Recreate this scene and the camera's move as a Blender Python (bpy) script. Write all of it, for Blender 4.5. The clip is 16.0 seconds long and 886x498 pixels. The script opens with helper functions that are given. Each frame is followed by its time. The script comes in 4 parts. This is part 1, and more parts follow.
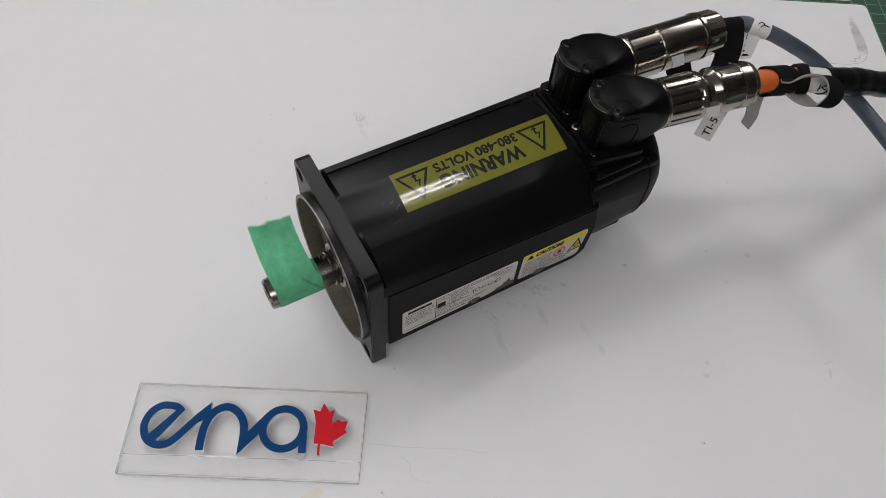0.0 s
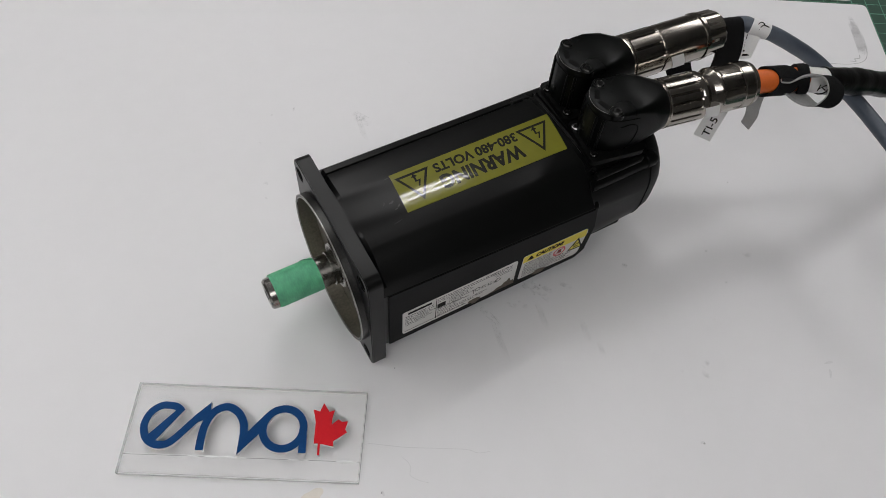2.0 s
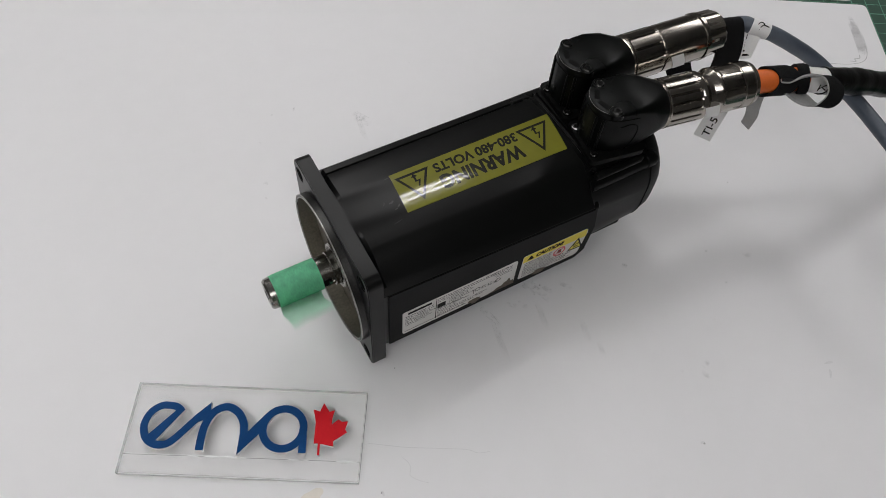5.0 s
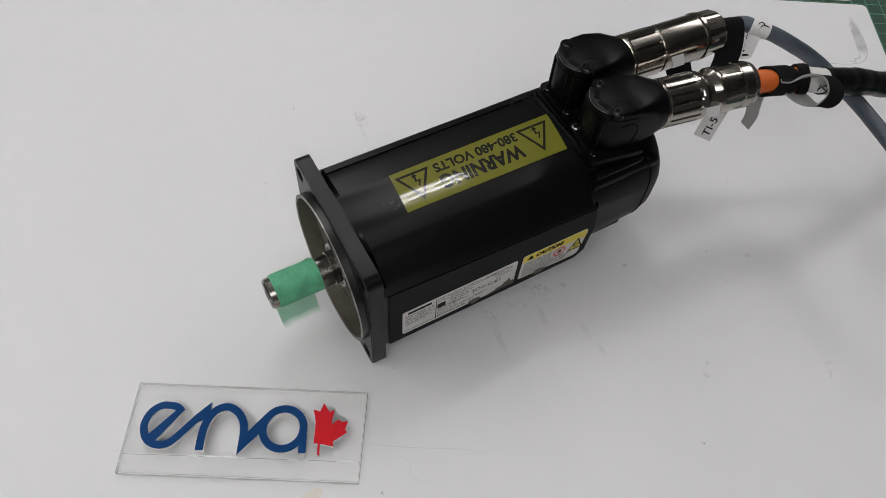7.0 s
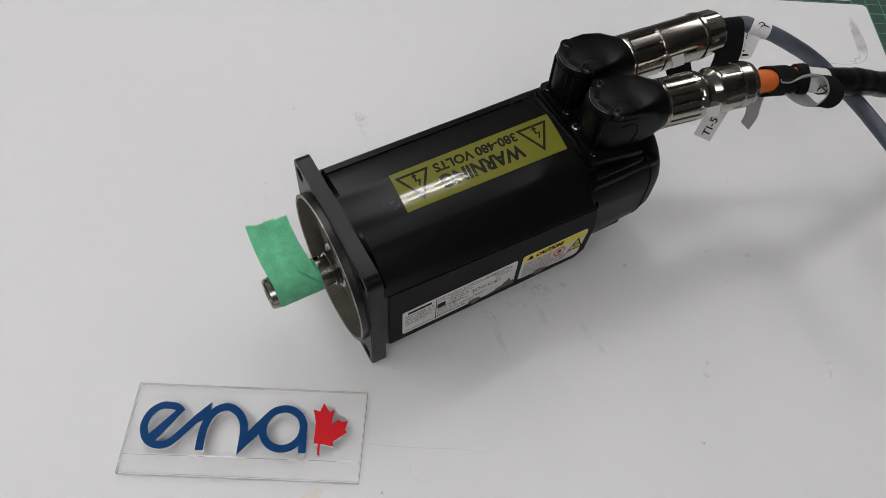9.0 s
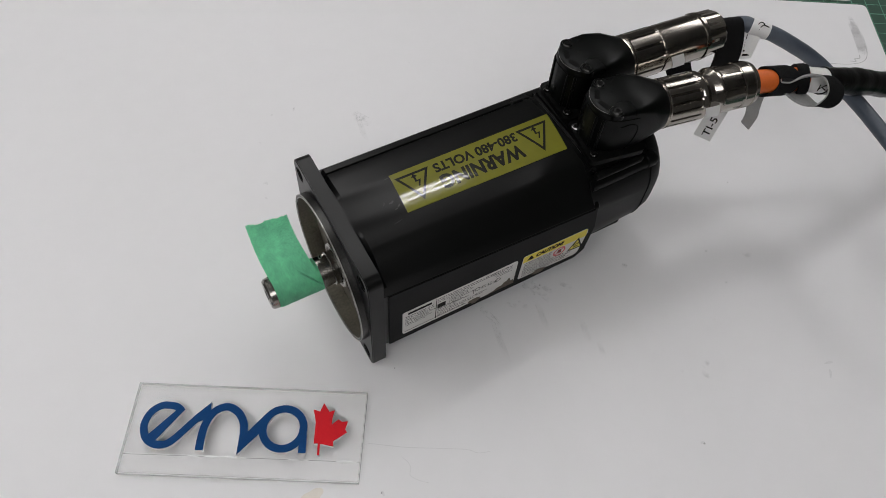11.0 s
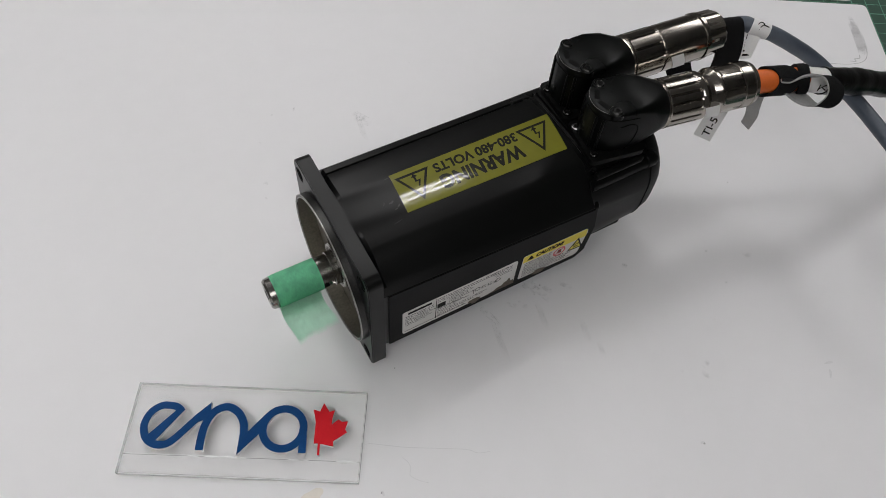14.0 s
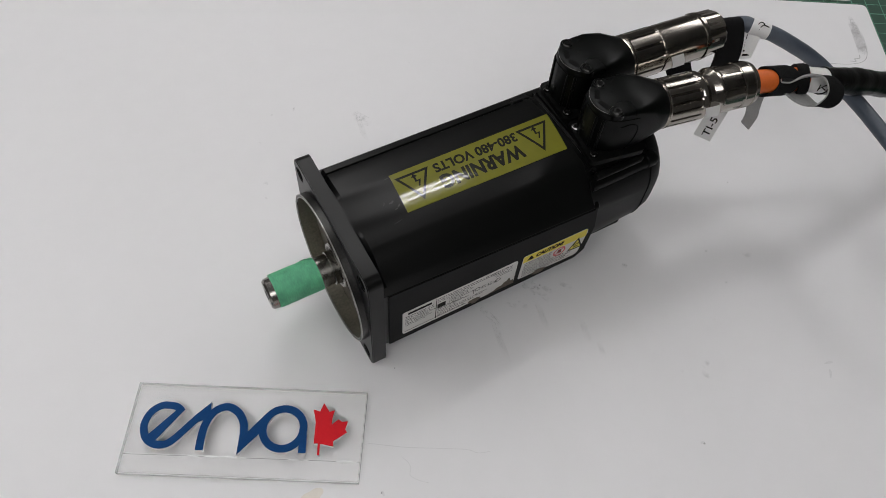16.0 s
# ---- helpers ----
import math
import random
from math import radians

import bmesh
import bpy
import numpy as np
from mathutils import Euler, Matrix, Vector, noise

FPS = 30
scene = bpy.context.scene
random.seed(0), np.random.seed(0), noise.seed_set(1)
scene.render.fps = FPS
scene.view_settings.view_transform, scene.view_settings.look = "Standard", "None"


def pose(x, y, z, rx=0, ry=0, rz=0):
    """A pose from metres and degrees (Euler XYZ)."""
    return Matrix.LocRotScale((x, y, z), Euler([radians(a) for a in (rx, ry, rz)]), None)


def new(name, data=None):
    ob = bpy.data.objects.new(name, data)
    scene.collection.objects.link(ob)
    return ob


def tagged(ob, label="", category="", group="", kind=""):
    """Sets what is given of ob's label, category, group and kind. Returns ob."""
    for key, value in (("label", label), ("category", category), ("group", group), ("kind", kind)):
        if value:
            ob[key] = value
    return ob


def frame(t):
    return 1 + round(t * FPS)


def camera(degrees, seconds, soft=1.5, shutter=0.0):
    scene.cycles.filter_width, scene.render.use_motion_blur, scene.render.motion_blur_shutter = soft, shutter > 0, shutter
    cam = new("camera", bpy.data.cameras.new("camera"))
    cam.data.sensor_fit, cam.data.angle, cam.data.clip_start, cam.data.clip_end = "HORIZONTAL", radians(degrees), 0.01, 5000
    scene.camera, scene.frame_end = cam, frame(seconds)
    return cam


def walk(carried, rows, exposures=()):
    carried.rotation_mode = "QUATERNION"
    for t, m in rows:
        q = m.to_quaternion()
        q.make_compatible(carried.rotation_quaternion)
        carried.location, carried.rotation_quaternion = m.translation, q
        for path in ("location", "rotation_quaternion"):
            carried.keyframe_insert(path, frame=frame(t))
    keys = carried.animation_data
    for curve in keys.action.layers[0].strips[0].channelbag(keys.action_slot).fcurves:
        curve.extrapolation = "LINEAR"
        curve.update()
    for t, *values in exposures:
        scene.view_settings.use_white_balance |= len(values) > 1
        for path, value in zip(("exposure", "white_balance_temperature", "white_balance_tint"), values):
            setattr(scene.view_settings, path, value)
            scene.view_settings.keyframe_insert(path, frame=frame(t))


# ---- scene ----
# A servo motor on a white board, its shaft turning with a flag of green tape; lengths are
# written in units of 0.7 mm (U), the motor lies along x with its shaft towards -x.
U = 0.0007
cam = camera(63.96, 16.0, soft=0.5, shutter=0.45)
STAND = pose(-0.05501, -0.21620, 0.41237, 32.229, -1.414, -29.005)
walk(cam, [(0.0, STAND), (16.0, STAND)], exposures=[(0.0, 0.0), (16.0, 0.0)])

# ---- light: a twin-tube ceiling fitting and added fill panels, in a closed workshop ----
TUBES = [(0.57, 0.83), (0.57, 0.935)]
# Unseen panels, added and weighted to soften shadows and even out the board.
FILL_PANELS = {(-1.1, 0.75): 3.0, (0.45, 1.98): 3.0, (-1.1, 1.98): 3.9, (-1.1, -0.7): 2.9, (2.1, 0.7): 5.4, (-0.2, -1.55): 3.5}
TUBE_WATTS = 2.6
CEILING = 1.80

world = bpy.data.worlds.new("world")
scene.world = world
world.use_nodes = True
world.node_tree.nodes["Background"].inputs[0].default_value = (0.5, 0.55, 0.6, 1)
world.node_tree.nodes["Background"].inputs[1].default_value = 0.05


def ceiling_lamp(name, x, y, sx, sy, watts, drop):
    data = bpy.data.lights.new(name, "AREA")
    data.shape, data.size, data.size_y = "RECTANGLE", sx, sy
    data.energy, data.color = watts, (1.0, 0.985, 0.985)
    ob = new(name, data)
    ob.matrix_world = pose(x, y, CEILING - drop)
    return ob


for tx, ty in TUBES:
    ceiling_lamp("tube_lamp", tx, ty, 0.6, 0.03, TUBE_WATTS, 0.075)
for (tx, ty), watts in FILL_PANELS.items():
    ceiling_lamp("fill_lamp", tx, ty, 0.56, 1.16, watts, 0.03)


# ---- materials ----
def material(name, color, rough=0.5, metal=0.0, vary=0.12, grain=400.0, bump=0.05, rough_vary=0.1, blotch=12.0,
             translucent=0.0, coat=0.0, specular=0.5, dark=None, flecks=0.0, fleck_color=(0.4, 0.38, 0.35, 1)):
    m = bpy.data.materials.new(name)
    m.use_nodes = True
    nt = m.node_tree
    n, l = nt.nodes, nt.links
    b = n["Principled BSDF"]
    co = n.new("ShaderNodeTexCoord")
    fine, broad = n.new("ShaderNodeTexNoise"), n.new("ShaderNodeTexNoise")
    fine.inputs["Scale"].default_value, broad.inputs["Scale"].default_value = grain, blotch
    fine.inputs["Detail"].default_value, broad.inputs["Detail"].default_value = 4, 5
    for t in (fine, broad):
        l.new(co.outputs["Object"], t.inputs["Vector"])
    add = n.new("ShaderNodeMath")
    add.operation = "ADD"
    l.new(fine.outputs["Fac"], add.inputs[0])
    l.new(broad.outputs["Fac"], add.inputs[1])
    ramp = n.new("ShaderNodeMapRange")
    ramp.inputs["From Min"].default_value, ramp.inputs["From Max"].default_value = 0.6, 1.4
    l.new(add.outputs[0], ramp.inputs["Value"])
    mix = n.new("ShaderNodeMix")
    mix.data_type = "RGBA"
    low = dark or tuple(c * (1 - vary) for c in color)
    high = color if dark else tuple(min(1, c * (1 + vary)) for c in color)
    mix.inputs["A"].default_value, mix.inputs["B"].default_value = (*low[:3], 1), (*high[:3], 1)
    l.new(ramp.outputs["Result"], mix.inputs["Factor"])
    out_color = mix.outputs["Result"]
    if flecks > 0:
        spots = n.new("ShaderNodeTexNoise")
        spots.inputs["Scale"].default_value, spots.inputs["Detail"].default_value = 150, 3
        l.new(co.outputs["Object"], spots.inputs["Vector"])
        cut = n.new("ShaderNodeMapRange")
        cut.inputs["From Min"].default_value, cut.inputs["From Max"].default_value = 1 - flecks, 1 - flecks + 0.06
        l.new(spots.outputs["Fac"], cut.inputs["Value"])
        over = n.new("ShaderNodeMix")
        over.data_type = "RGBA"
        over.inputs["B"].default_value = fleck_color
        l.new(cut.outputs["Result"], over.inputs["Factor"])
        l.new(out_color, over.inputs["A"])
        out_color = over.outputs["Result"]
    l.new(out_color, b.inputs["Base Color"])
    rr = n.new("ShaderNodeMapRange")
    rr.inputs["To Min"].default_value, rr.inputs["To Max"].default_value = max(0.02, rough - rough_vary), min(1, rough + rough_vary)
    l.new(broad.outputs["Fac"], rr.inputs["Value"])
    l.new(rr.outputs["Result"], b.inputs["Roughness"])
    b.inputs["Metallic"].default_value = metal
    b.inputs["Coat Weight"].default_value = coat
    b.inputs["Coat Roughness"].default_value = 0.07
    b.inputs["Specular IOR Level"].default_value = specular
    if bump:
        bp = n.new("ShaderNodeBump")
        bp.inputs["Strength"].default_value, bp.inputs["Distance"].default_value = bump, 0.0006
        l.new(fine.outputs["Fac"], bp.inputs["Height"])
        l.new(bp.outputs["Normal"], b.inputs["Normal"])
        l.new(bp.outputs["Normal"], b.inputs["Coat Normal"])
    if translucent > 0:
        tr, ms = n.new("ShaderNodeBsdfTranslucent"), n.new("ShaderNodeMixShader")
        l.new(out_color, tr.inputs["Color"])
        ms.inputs[0].default_value = translucent
        l.new(b.outputs[0], ms.inputs[1])
        l.new(tr.outputs[0], ms.inputs[2])
        l.new(ms.outputs[0], n["Material Output"].inputs["Surface"])
    return m


def clear_plastic(name, tint, haze):
    """Clear sheet: see-through with a surface gloss, hazed by a little white where it is cut."""
    m = bpy.data.materials.new(name)
    m.use_nodes = True
    n, l = m.node_tree.nodes, m.node_tree.links
    clear, gloss, white = n.new("ShaderNodeBsdfTransparent"), n.new("ShaderNodeBsdfGlossy"), n.new("ShaderNodeBsdfDiffuse")
    clear.inputs["Color"].default_value = tint
    gloss.inputs["Roughness"].default_value = 0.04
    white.inputs["Color"].default_value = (0.7, 0.72, 0.71, 1)
    m1, m2 = n.new("ShaderNodeMixShader"), n.new("ShaderNodeMixShader")
    m1.inputs[0].default_value, m2.inputs[0].default_value = haze, 0.018
    l.new(clear.outputs[0], m1.inputs[1])
    l.new(white.outputs[0], m1.inputs[2])
    l.new(m1.outputs[0], m2.inputs[1])
    l.new(gloss.outputs[0], m2.inputs[2])
    l.new(m2.outputs[0], n["Material Output"].inputs["Surface"])
    return m


def smudge(name, color, most, low=0.42, high=0.72, scale=260):
    """A thin film of grime, densest in its middle and broken by noise."""
    m = bpy.data.materials.new(name)
    m.use_nodes = True
    n, l = m.node_tree.nodes, m.node_tree.links
    co, ball, mp = n.new("ShaderNodeTexCoord"), n.new("ShaderNodeTexGradient"), n.new("ShaderNodeMapping")
    ball.gradient_type = "SPHERICAL"
    mp.inputs["Location"].default_value, mp.inputs["Scale"].default_value = (-1, -1, 0), (2, 2, 0)
    l.new(co.outputs["Generated"], mp.inputs["Vector"])
    l.new(mp.outputs["Vector"], ball.inputs["Vector"])
    grit = n.new("ShaderNodeTexNoise")
    grit.inputs["Scale"].default_value, grit.inputs["Detail"].default_value = scale, 5
    l.new(co.outputs["Object"], grit.inputs["Vector"])
    cut = n.new("ShaderNodeMapRange")
    cut.inputs["From Min"].default_value, cut.inputs["From Max"].default_value, cut.inputs["To Max"].default_value = low, high, most
    l.new(grit.outputs["Fac"], cut.inputs["Value"])
    mul, ms, clear = n.new("ShaderNodeMath"), n.new("ShaderNodeMixShader"), n.new("ShaderNodeBsdfTransparent")
    mul.operation = "MULTIPLY"
    l.new(ball.outputs["Fac"], mul.inputs[0])
    l.new(cut.outputs["Result"], mul.inputs[1])
    b = n["Principled BSDF"]
    b.inputs["Base Color"].default_value, b.inputs["Roughness"].default_value = (*color, 1), 0.7
    l.new(mul.outputs[0], ms.inputs[0])
    l.new(clear.outputs[0], ms.inputs[1])
    l.new(b.outputs[0], ms.inputs[2])
    l.new(ms.outputs[0], n["Material Output"].inputs["Surface"])
    return m


def glowing(name, color, strength):
    m = bpy.data.materials.new(name)
    m.use_nodes = True
    b = m.node_tree.nodes["Principled BSDF"]
    b.inputs["Base Color"].default_value = (0.8, 0.8, 0.8, 1)
    b.inputs["Emission Color"].default_value = (*color, 1)
    b.inputs["Emission Strength"].default_value = strength
    return m


BLACK_PAINT = material("black_paint", (0.0042, 0.0044, 0.0043), 0.33, vary=0.2, grain=900, bump=0.05, blotch=25, rough_vary=0.06, specular=0.21)
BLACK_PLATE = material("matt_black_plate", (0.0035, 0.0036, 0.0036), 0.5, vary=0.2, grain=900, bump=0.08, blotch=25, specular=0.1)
BLACK_CAST = material("black_cast", (0.003, 0.0032, 0.0031), 0.4, vary=0.2, grain=1200, bump=0.1, blotch=30, specular=0.12)
BLACK_PLASTIC = material("black_plastic", (0.0024, 0.0029, 0.0027), 0.3, vary=0.2, grain=1500, bump=0.08, blotch=40, specular=0.1)
# Flat black for the shade in holes and slots, and for dark joints.
RECESS_SHADE = material("recess_shade", (0.003, 0.003, 0.003), 0.7, bump=0, specular=0.08)
BARE_RIM = material("bare_rim", (0.6, 0.59, 0.57), 0.3, 0.9, vary=0.3, grain=600, bump=0.2, blotch=60, dark=(0.12, 0.11, 0.1))
CAST_ALU = material("cast_aluminium", (0.16, 0.14, 0.105), 0.6, 0.25, vary=0.3, grain=700, bump=0.3, blotch=45, dark=(0.06, 0.054, 0.042))
# Casting coloured dark for the shade deep inside the rim.
SHADED_CASTING = material("shaded_casting", (0.035, 0.033, 0.03), 0.55, 0.3, vary=0.3, grain=700, bump=0.3, blotch=60)
RIM_DARK = material("rubbed_rim", (0.05, 0.049, 0.047), 0.35, 0.6, vary=0.4, grain=900, bump=0.15, blotch=50, dark=(0.02, 0.02, 0.019))
STEEL = material("turned_steel", (0.29, 0.28, 0.26), 0.25, 1.0, vary=0.25, grain=300, bump=0.05, blotch=80)
CHROME = material("nickel_plate", (0.43, 0.4, 0.36), 0.17, 1.0, vary=0.12, grain=300, bump=0.02, blotch=60, rough_vary=0.06)
WORN = material("worn_edge", (0.22, 0.22, 0.215), 0.5, vary=0.6, grain=2500, bump=0.1)
SCREW = material("screw_steel", (0.3, 0.3, 0.3), 0.3, 1.0, bump=0.05)
BLACK_SCREW = material("black_screw", (0.03, 0.03, 0.029), 0.25, 0.9, bump=0.05)
TAPE = material("green_tape", (0.19, 0.68, 0.39), 0.5, vary=0.28, grain=1400, bump=0.5, blotch=160, translucent=0.4)
# Darker green that paints the shade along the tape's crease.
FOLD_SHADE = material("fold_shade", (0.05, 0.26, 0.14), 0.6, vary=0.2, grain=1400, bump=0.3)
TAPE_BACK = material("green_tape_back", (0.68, 0.87, 0.78), 0.6, vary=0.14, grain=1400, bump=0.3, blotch=200, translucent=0.5)
YELLOW_FILM = material("yellow_film", (0.155, 0.152, 0.012), 0.4, vary=0.08, grain=160, bump=0.05, blotch=40, coat=0.8, specular=0.16)
LABEL_YELLOW = material("label_yellow", (0.72, 0.6, 0.04), 0.35, vary=0.06, bump=0.02)
LABEL_WHITE = material("label_white", (0.62, 0.61, 0.59), 0.4, vary=0.08, grain=500, bump=0.03, blotch=50)
FILM_INK = material("film_ink", (0.014, 0.014, 0.01), 0.45, vary=0.2, grain=160, bump=0.05, blotch=40, coat=0.7, specular=0.08)
INK = material("black_ink", (0.012, 0.012, 0.01), 0.6, bump=0, specular=0.1)
INK_GREY = material("grey_ink", (0.06, 0.06, 0.06), 0.4, bump=0)
RED_INK = material("red_ink", (0.55, 0.03, 0.05), 0.4, bump=0)
DIRT = material("label_dirt", (0.11, 0.09, 0.07), 0.8, vary=0.4, grain=900, bump=0.5)
PAPER = material("paper_tag", (0.82, 0.82, 0.81), 0.6, vary=0.04, grain=900, bump=0.05, translucent=0.15)
VELCRO = material("black_hook_tape", (0.006, 0.006, 0.0065), 0.9, vary=0.35, grain=2500, bump=0.8, specular=0.2)
LOOP_GREY = material("grey_loop_tape", (0.34, 0.34, 0.335), 0.9, vary=0.3, grain=2500, bump=0.8, specular=0.2)
SHRINK = material("black_sleeve", (0.004, 0.004, 0.004), 0.3, vary=0.2, grain=300, bump=0.3, blotch=60, specular=0.25)
GREY_CABLE = material("grey_blue_sheath", (0.072, 0.087, 0.11), 0.45, vary=0.1, grain=500, bump=0.08, blotch=30)
ORANGE_CABLE = material("orange_sheath", (0.62, 0.125, 0.016), 0.5, vary=0.1, grain=500, bump=0.08, blotch=50)
ACRYLIC = clear_plastic("clear_acrylic", (0.998, 0.998, 0.996, 1), 0.0)
CREASE = clear_plastic("acrylic_crease", (0.97, 0.98, 0.975, 1), 0.45)
ACRYLIC_EDGE = clear_plastic("acrylic_cut_edge", (0.9, 0.91, 0.905, 1), 0.4)
# Grey that stands for shade and refraction at the sheet's lower edge.
EDGE_SHADE = material("acrylic_edge_shade", (0.42, 0.42, 0.42), 0.4, vary=0.3, grain=500, bump=0.05, blotch=60)
# White that stands for glints of light on the acrylic.
GLINT_WHITE = material("painted_glint", (0.85, 0.86, 0.86), 0.12, vary=0.05, bump=0, coat=1.0)
BLUE_PLASTIC = material("blue_plastic", (0.003, 0.047, 0.165), 0.4, vary=0.08, grain=600, bump=0.02, blotch=30, specular=0.125)
RED_PLASTIC = material("red_plastic", (0.58, 0.012, 0.02), 0.4, vary=0.08, grain=600, bump=0.02, blotch=30, specular=0.125)
EDGE_WHITE = material("white_edge", (0.75, 0.75, 0.74), 0.4, vary=0.05, bump=0.02)
BOARD = material("white_board", (0.74, 0.735, 0.745), 0.5, vary=0.015, grain=60, bump=0.01, blotch=5, specular=0.35)
SCUFF = material("scuff_grey", (0.38, 0.38, 0.38), 0.7, vary=0.4, grain=800, bump=0.1)
SMEAR = material("paint_smear", (0.022, 0.022, 0.022), 0.6, vary=0.6, grain=1800, bump=0.1)
SCUFF_PALE = material("scuff_pale", (0.675, 0.67, 0.68), 0.7, vary=0.12, grain=800, bump=0.05)
SMUDGE = smudge("board_smudge", (0.25, 0.25, 0.25), 0.3)
FAINT_SMUDGE = smudge("faint_smudge", (0.3, 0.3, 0.3), 0.13, 0.3, 0.7, 200)
PENCIL_SMUDGE = smudge("pencil_smudge", (0.22, 0.22, 0.23), 0.42, 0.1, 0.7, 300)
STAIN = material("tea_stain", (0.7, 0.66, 0.6), 0.6, vary=0.06, grain=200, bump=0.02)
MAT_GREEN = material("mat_green", (0.006, 0.05, 0.028), 0.6, vary=0.15, grain=900, bump=0.2, blotch=20)
MAT_LINE = material("mat_line", (0.08, 0.24, 0.16), 0.6, bump=0.05)
WALL_PAINT = material("wall_paint", (0.14, 0.137, 0.13), 0.8, vary=0.08, grain=80, bump=0.1, blotch=2)
CEILING_PAINT = material("ceiling_paint", (0.4, 0.4, 0.39), 0.85, vary=0.06, grain=80, bump=0.1, blotch=2)
FLOOR_VINYL = material("floor_vinyl", (0.16, 0.16, 0.165), 0.5, vary=0.15, grain=60, bump=0.05, blotch=3)
BENCH_TOP = material("bench_laminate", (0.2, 0.19, 0.18), 0.5, vary=0.1, grain=120, bump=0.03, blotch=4)
FITTING = material("fitting_enamel", (0.6, 0.6, 0.6), 0.4, vary=0.04, bump=0.02)
TUBE_GLOW = glowing("tube_glow", (1.0, 0.98, 0.98), 4.0)


# ---- mesh helpers ----
def finish(name, bm, mat, parent=None, label="", smooth=True, angle=35, keep_normals=False):
    if not keep_normals:
        bmesh.ops.recalc_face_normals(bm, faces=bm.faces)
    me = bpy.data.meshes.new(name)
    bm.to_mesh(me)
    bm.free()
    mats = mat if isinstance(mat, (list, tuple)) else [mat]
    for m in mats:
        me.materials.append(m)
    if smooth:
        me.shade_smooth()
        me.set_sharp_from_angle(angle=radians(angle))
    ob = new(name, me)
    if parent is not None:
        ob.parent = parent
    if label:
        tagged(ob, label)
    return ob


def part(name, bm, mat, parent, label="", **kw):
    return finish(name, bm, mat, parent, label, **kw)


def V(*p):
    return Vector(p) * U


def place(bm, m):
    bmesh.ops.transform(bm, matrix=m, verts=bm.verts)
    return bm


def upose(x, y, z, rx=0, ry=0, rz=0):
    return pose(x * U, y * U, z * U, rx, ry, rz)


def loft(stations, caps=True):
    """Stations: lists of equally many points (in U), joined one after another."""
    bm = bmesh.new()
    rings = [[bm.verts.new(V(*p)) for p in st] for st in stations]
    k = len(rings[0])
    for a, b in zip(rings, rings[1:]):
        for i in range(k):
            bm.faces.new((a[i], a[(i + 1) % k], b[(i + 1) % k], b[i]))
    if caps:
        bm.faces.new(rings[0])
        bm.faces.new(rings[-1])
    return bm


def lathe(profile, seg=48, axis="x", flute=None, caps=True):
    """Profile rows (a, r) along the axis; flute(a, i) gives a change of radius."""
    st = []
    for a, r in profile:
        ring = []
        for i in range(seg):
            t = 2 * math.pi * i / seg
            q = r + (flute(a, i) if flute else 0)
            c, s = q * math.cos(t), q * math.sin(t)
            ring.append((a, c, s) if axis == "x" else (c, s, a))
        st.append(ring)
    return loft(st, caps)


def rounded_rect(w, h, r, n=5, cx=0, cy=0):
    pts = []
    for k, (sx, sy) in enumerate(((1, 1), (-1, 1), (-1, -1), (1, -1))):
        for i in range(n + 1):
            t = math.pi / 2 * (k + i / n)
            pts.append((cx + sx * (w / 2 - r) + r * math.cos(t), cy + sy * (h / 2 - r) + r * math.sin(t)))
    return pts


def circle(cx, cy, r, n=24):
    return [(cx + r * math.cos(2 * math.pi * i / n), cy + r * math.sin(2 * math.pi * i / n)) for i in range(n)]


def flat(loops):
    """A face with holes in the xy plane, in U."""
    bm = bmesh.new()
    edges = []
    for lp in loops:
        vs = [bm.verts.new(V(x, y, 0)) for x, y in lp]
        edges += [bm.edges.new((a, b)) for a, b in zip(vs, vs[1:] + vs[:1])]
    bmesh.ops.triangle_fill(bm, use_beauty=True, use_dissolve=False, edges=edges, normal=(0, 0, 1))
    return bm


def slab(loops, h, bevel=0.0):
    """The face of flat(), h thick along z, its top edges bevelled."""
    bm = flat(loops)
    got = bmesh.ops.extrude_face_region(bm, geom=bm.faces[:])
    top = [v for v in got["geom"] if isinstance(v, bmesh.types.BMVert)]
    bmesh.ops.translate(bm, verts=top, vec=(0, 0, h * U))
    if bevel:
        es = [e for e in bm.edges if len(e.link_faces) == 2 and all(abs(v.co.z - h * U) < 1e-7 for v in e.verts)
              and e.calc_face_angle(0) > 0.8]
        bmesh.ops.bevel(bm, geom=es, offset=bevel * U, segments=2, affect="EDGES", clamp_overlap=True)
    return bm


def box(x0, x1, y0, y1, z0, z1, bevel=0.0, seg=2):
    bm = bmesh.new()
    bmesh.ops.create_cube(bm, size=1)
    for v in bm.verts:
        v.co = V((x0 + x1) / 2 + v.co.x * (x1 - x0), (y0 + y1) / 2 + v.co.y * (y1 - y0), (z0 + z1) / 2 + v.co.z * (z1 - z0))
    if bevel:
        bmesh.ops.bevel(bm, geom=bm.edges[:], offset=bevel * U, segments=seg, affect="EDGES", clamp_overlap=True)
    return bm


def join(*bms):
    out = bmesh.new()
    for b in bms:
        me = bpy.data.meshes.new("scratch")
        b.to_mesh(me)
        b.free()
        out.from_mesh(me)
        bpy.data.meshes.remove(me)
    return out


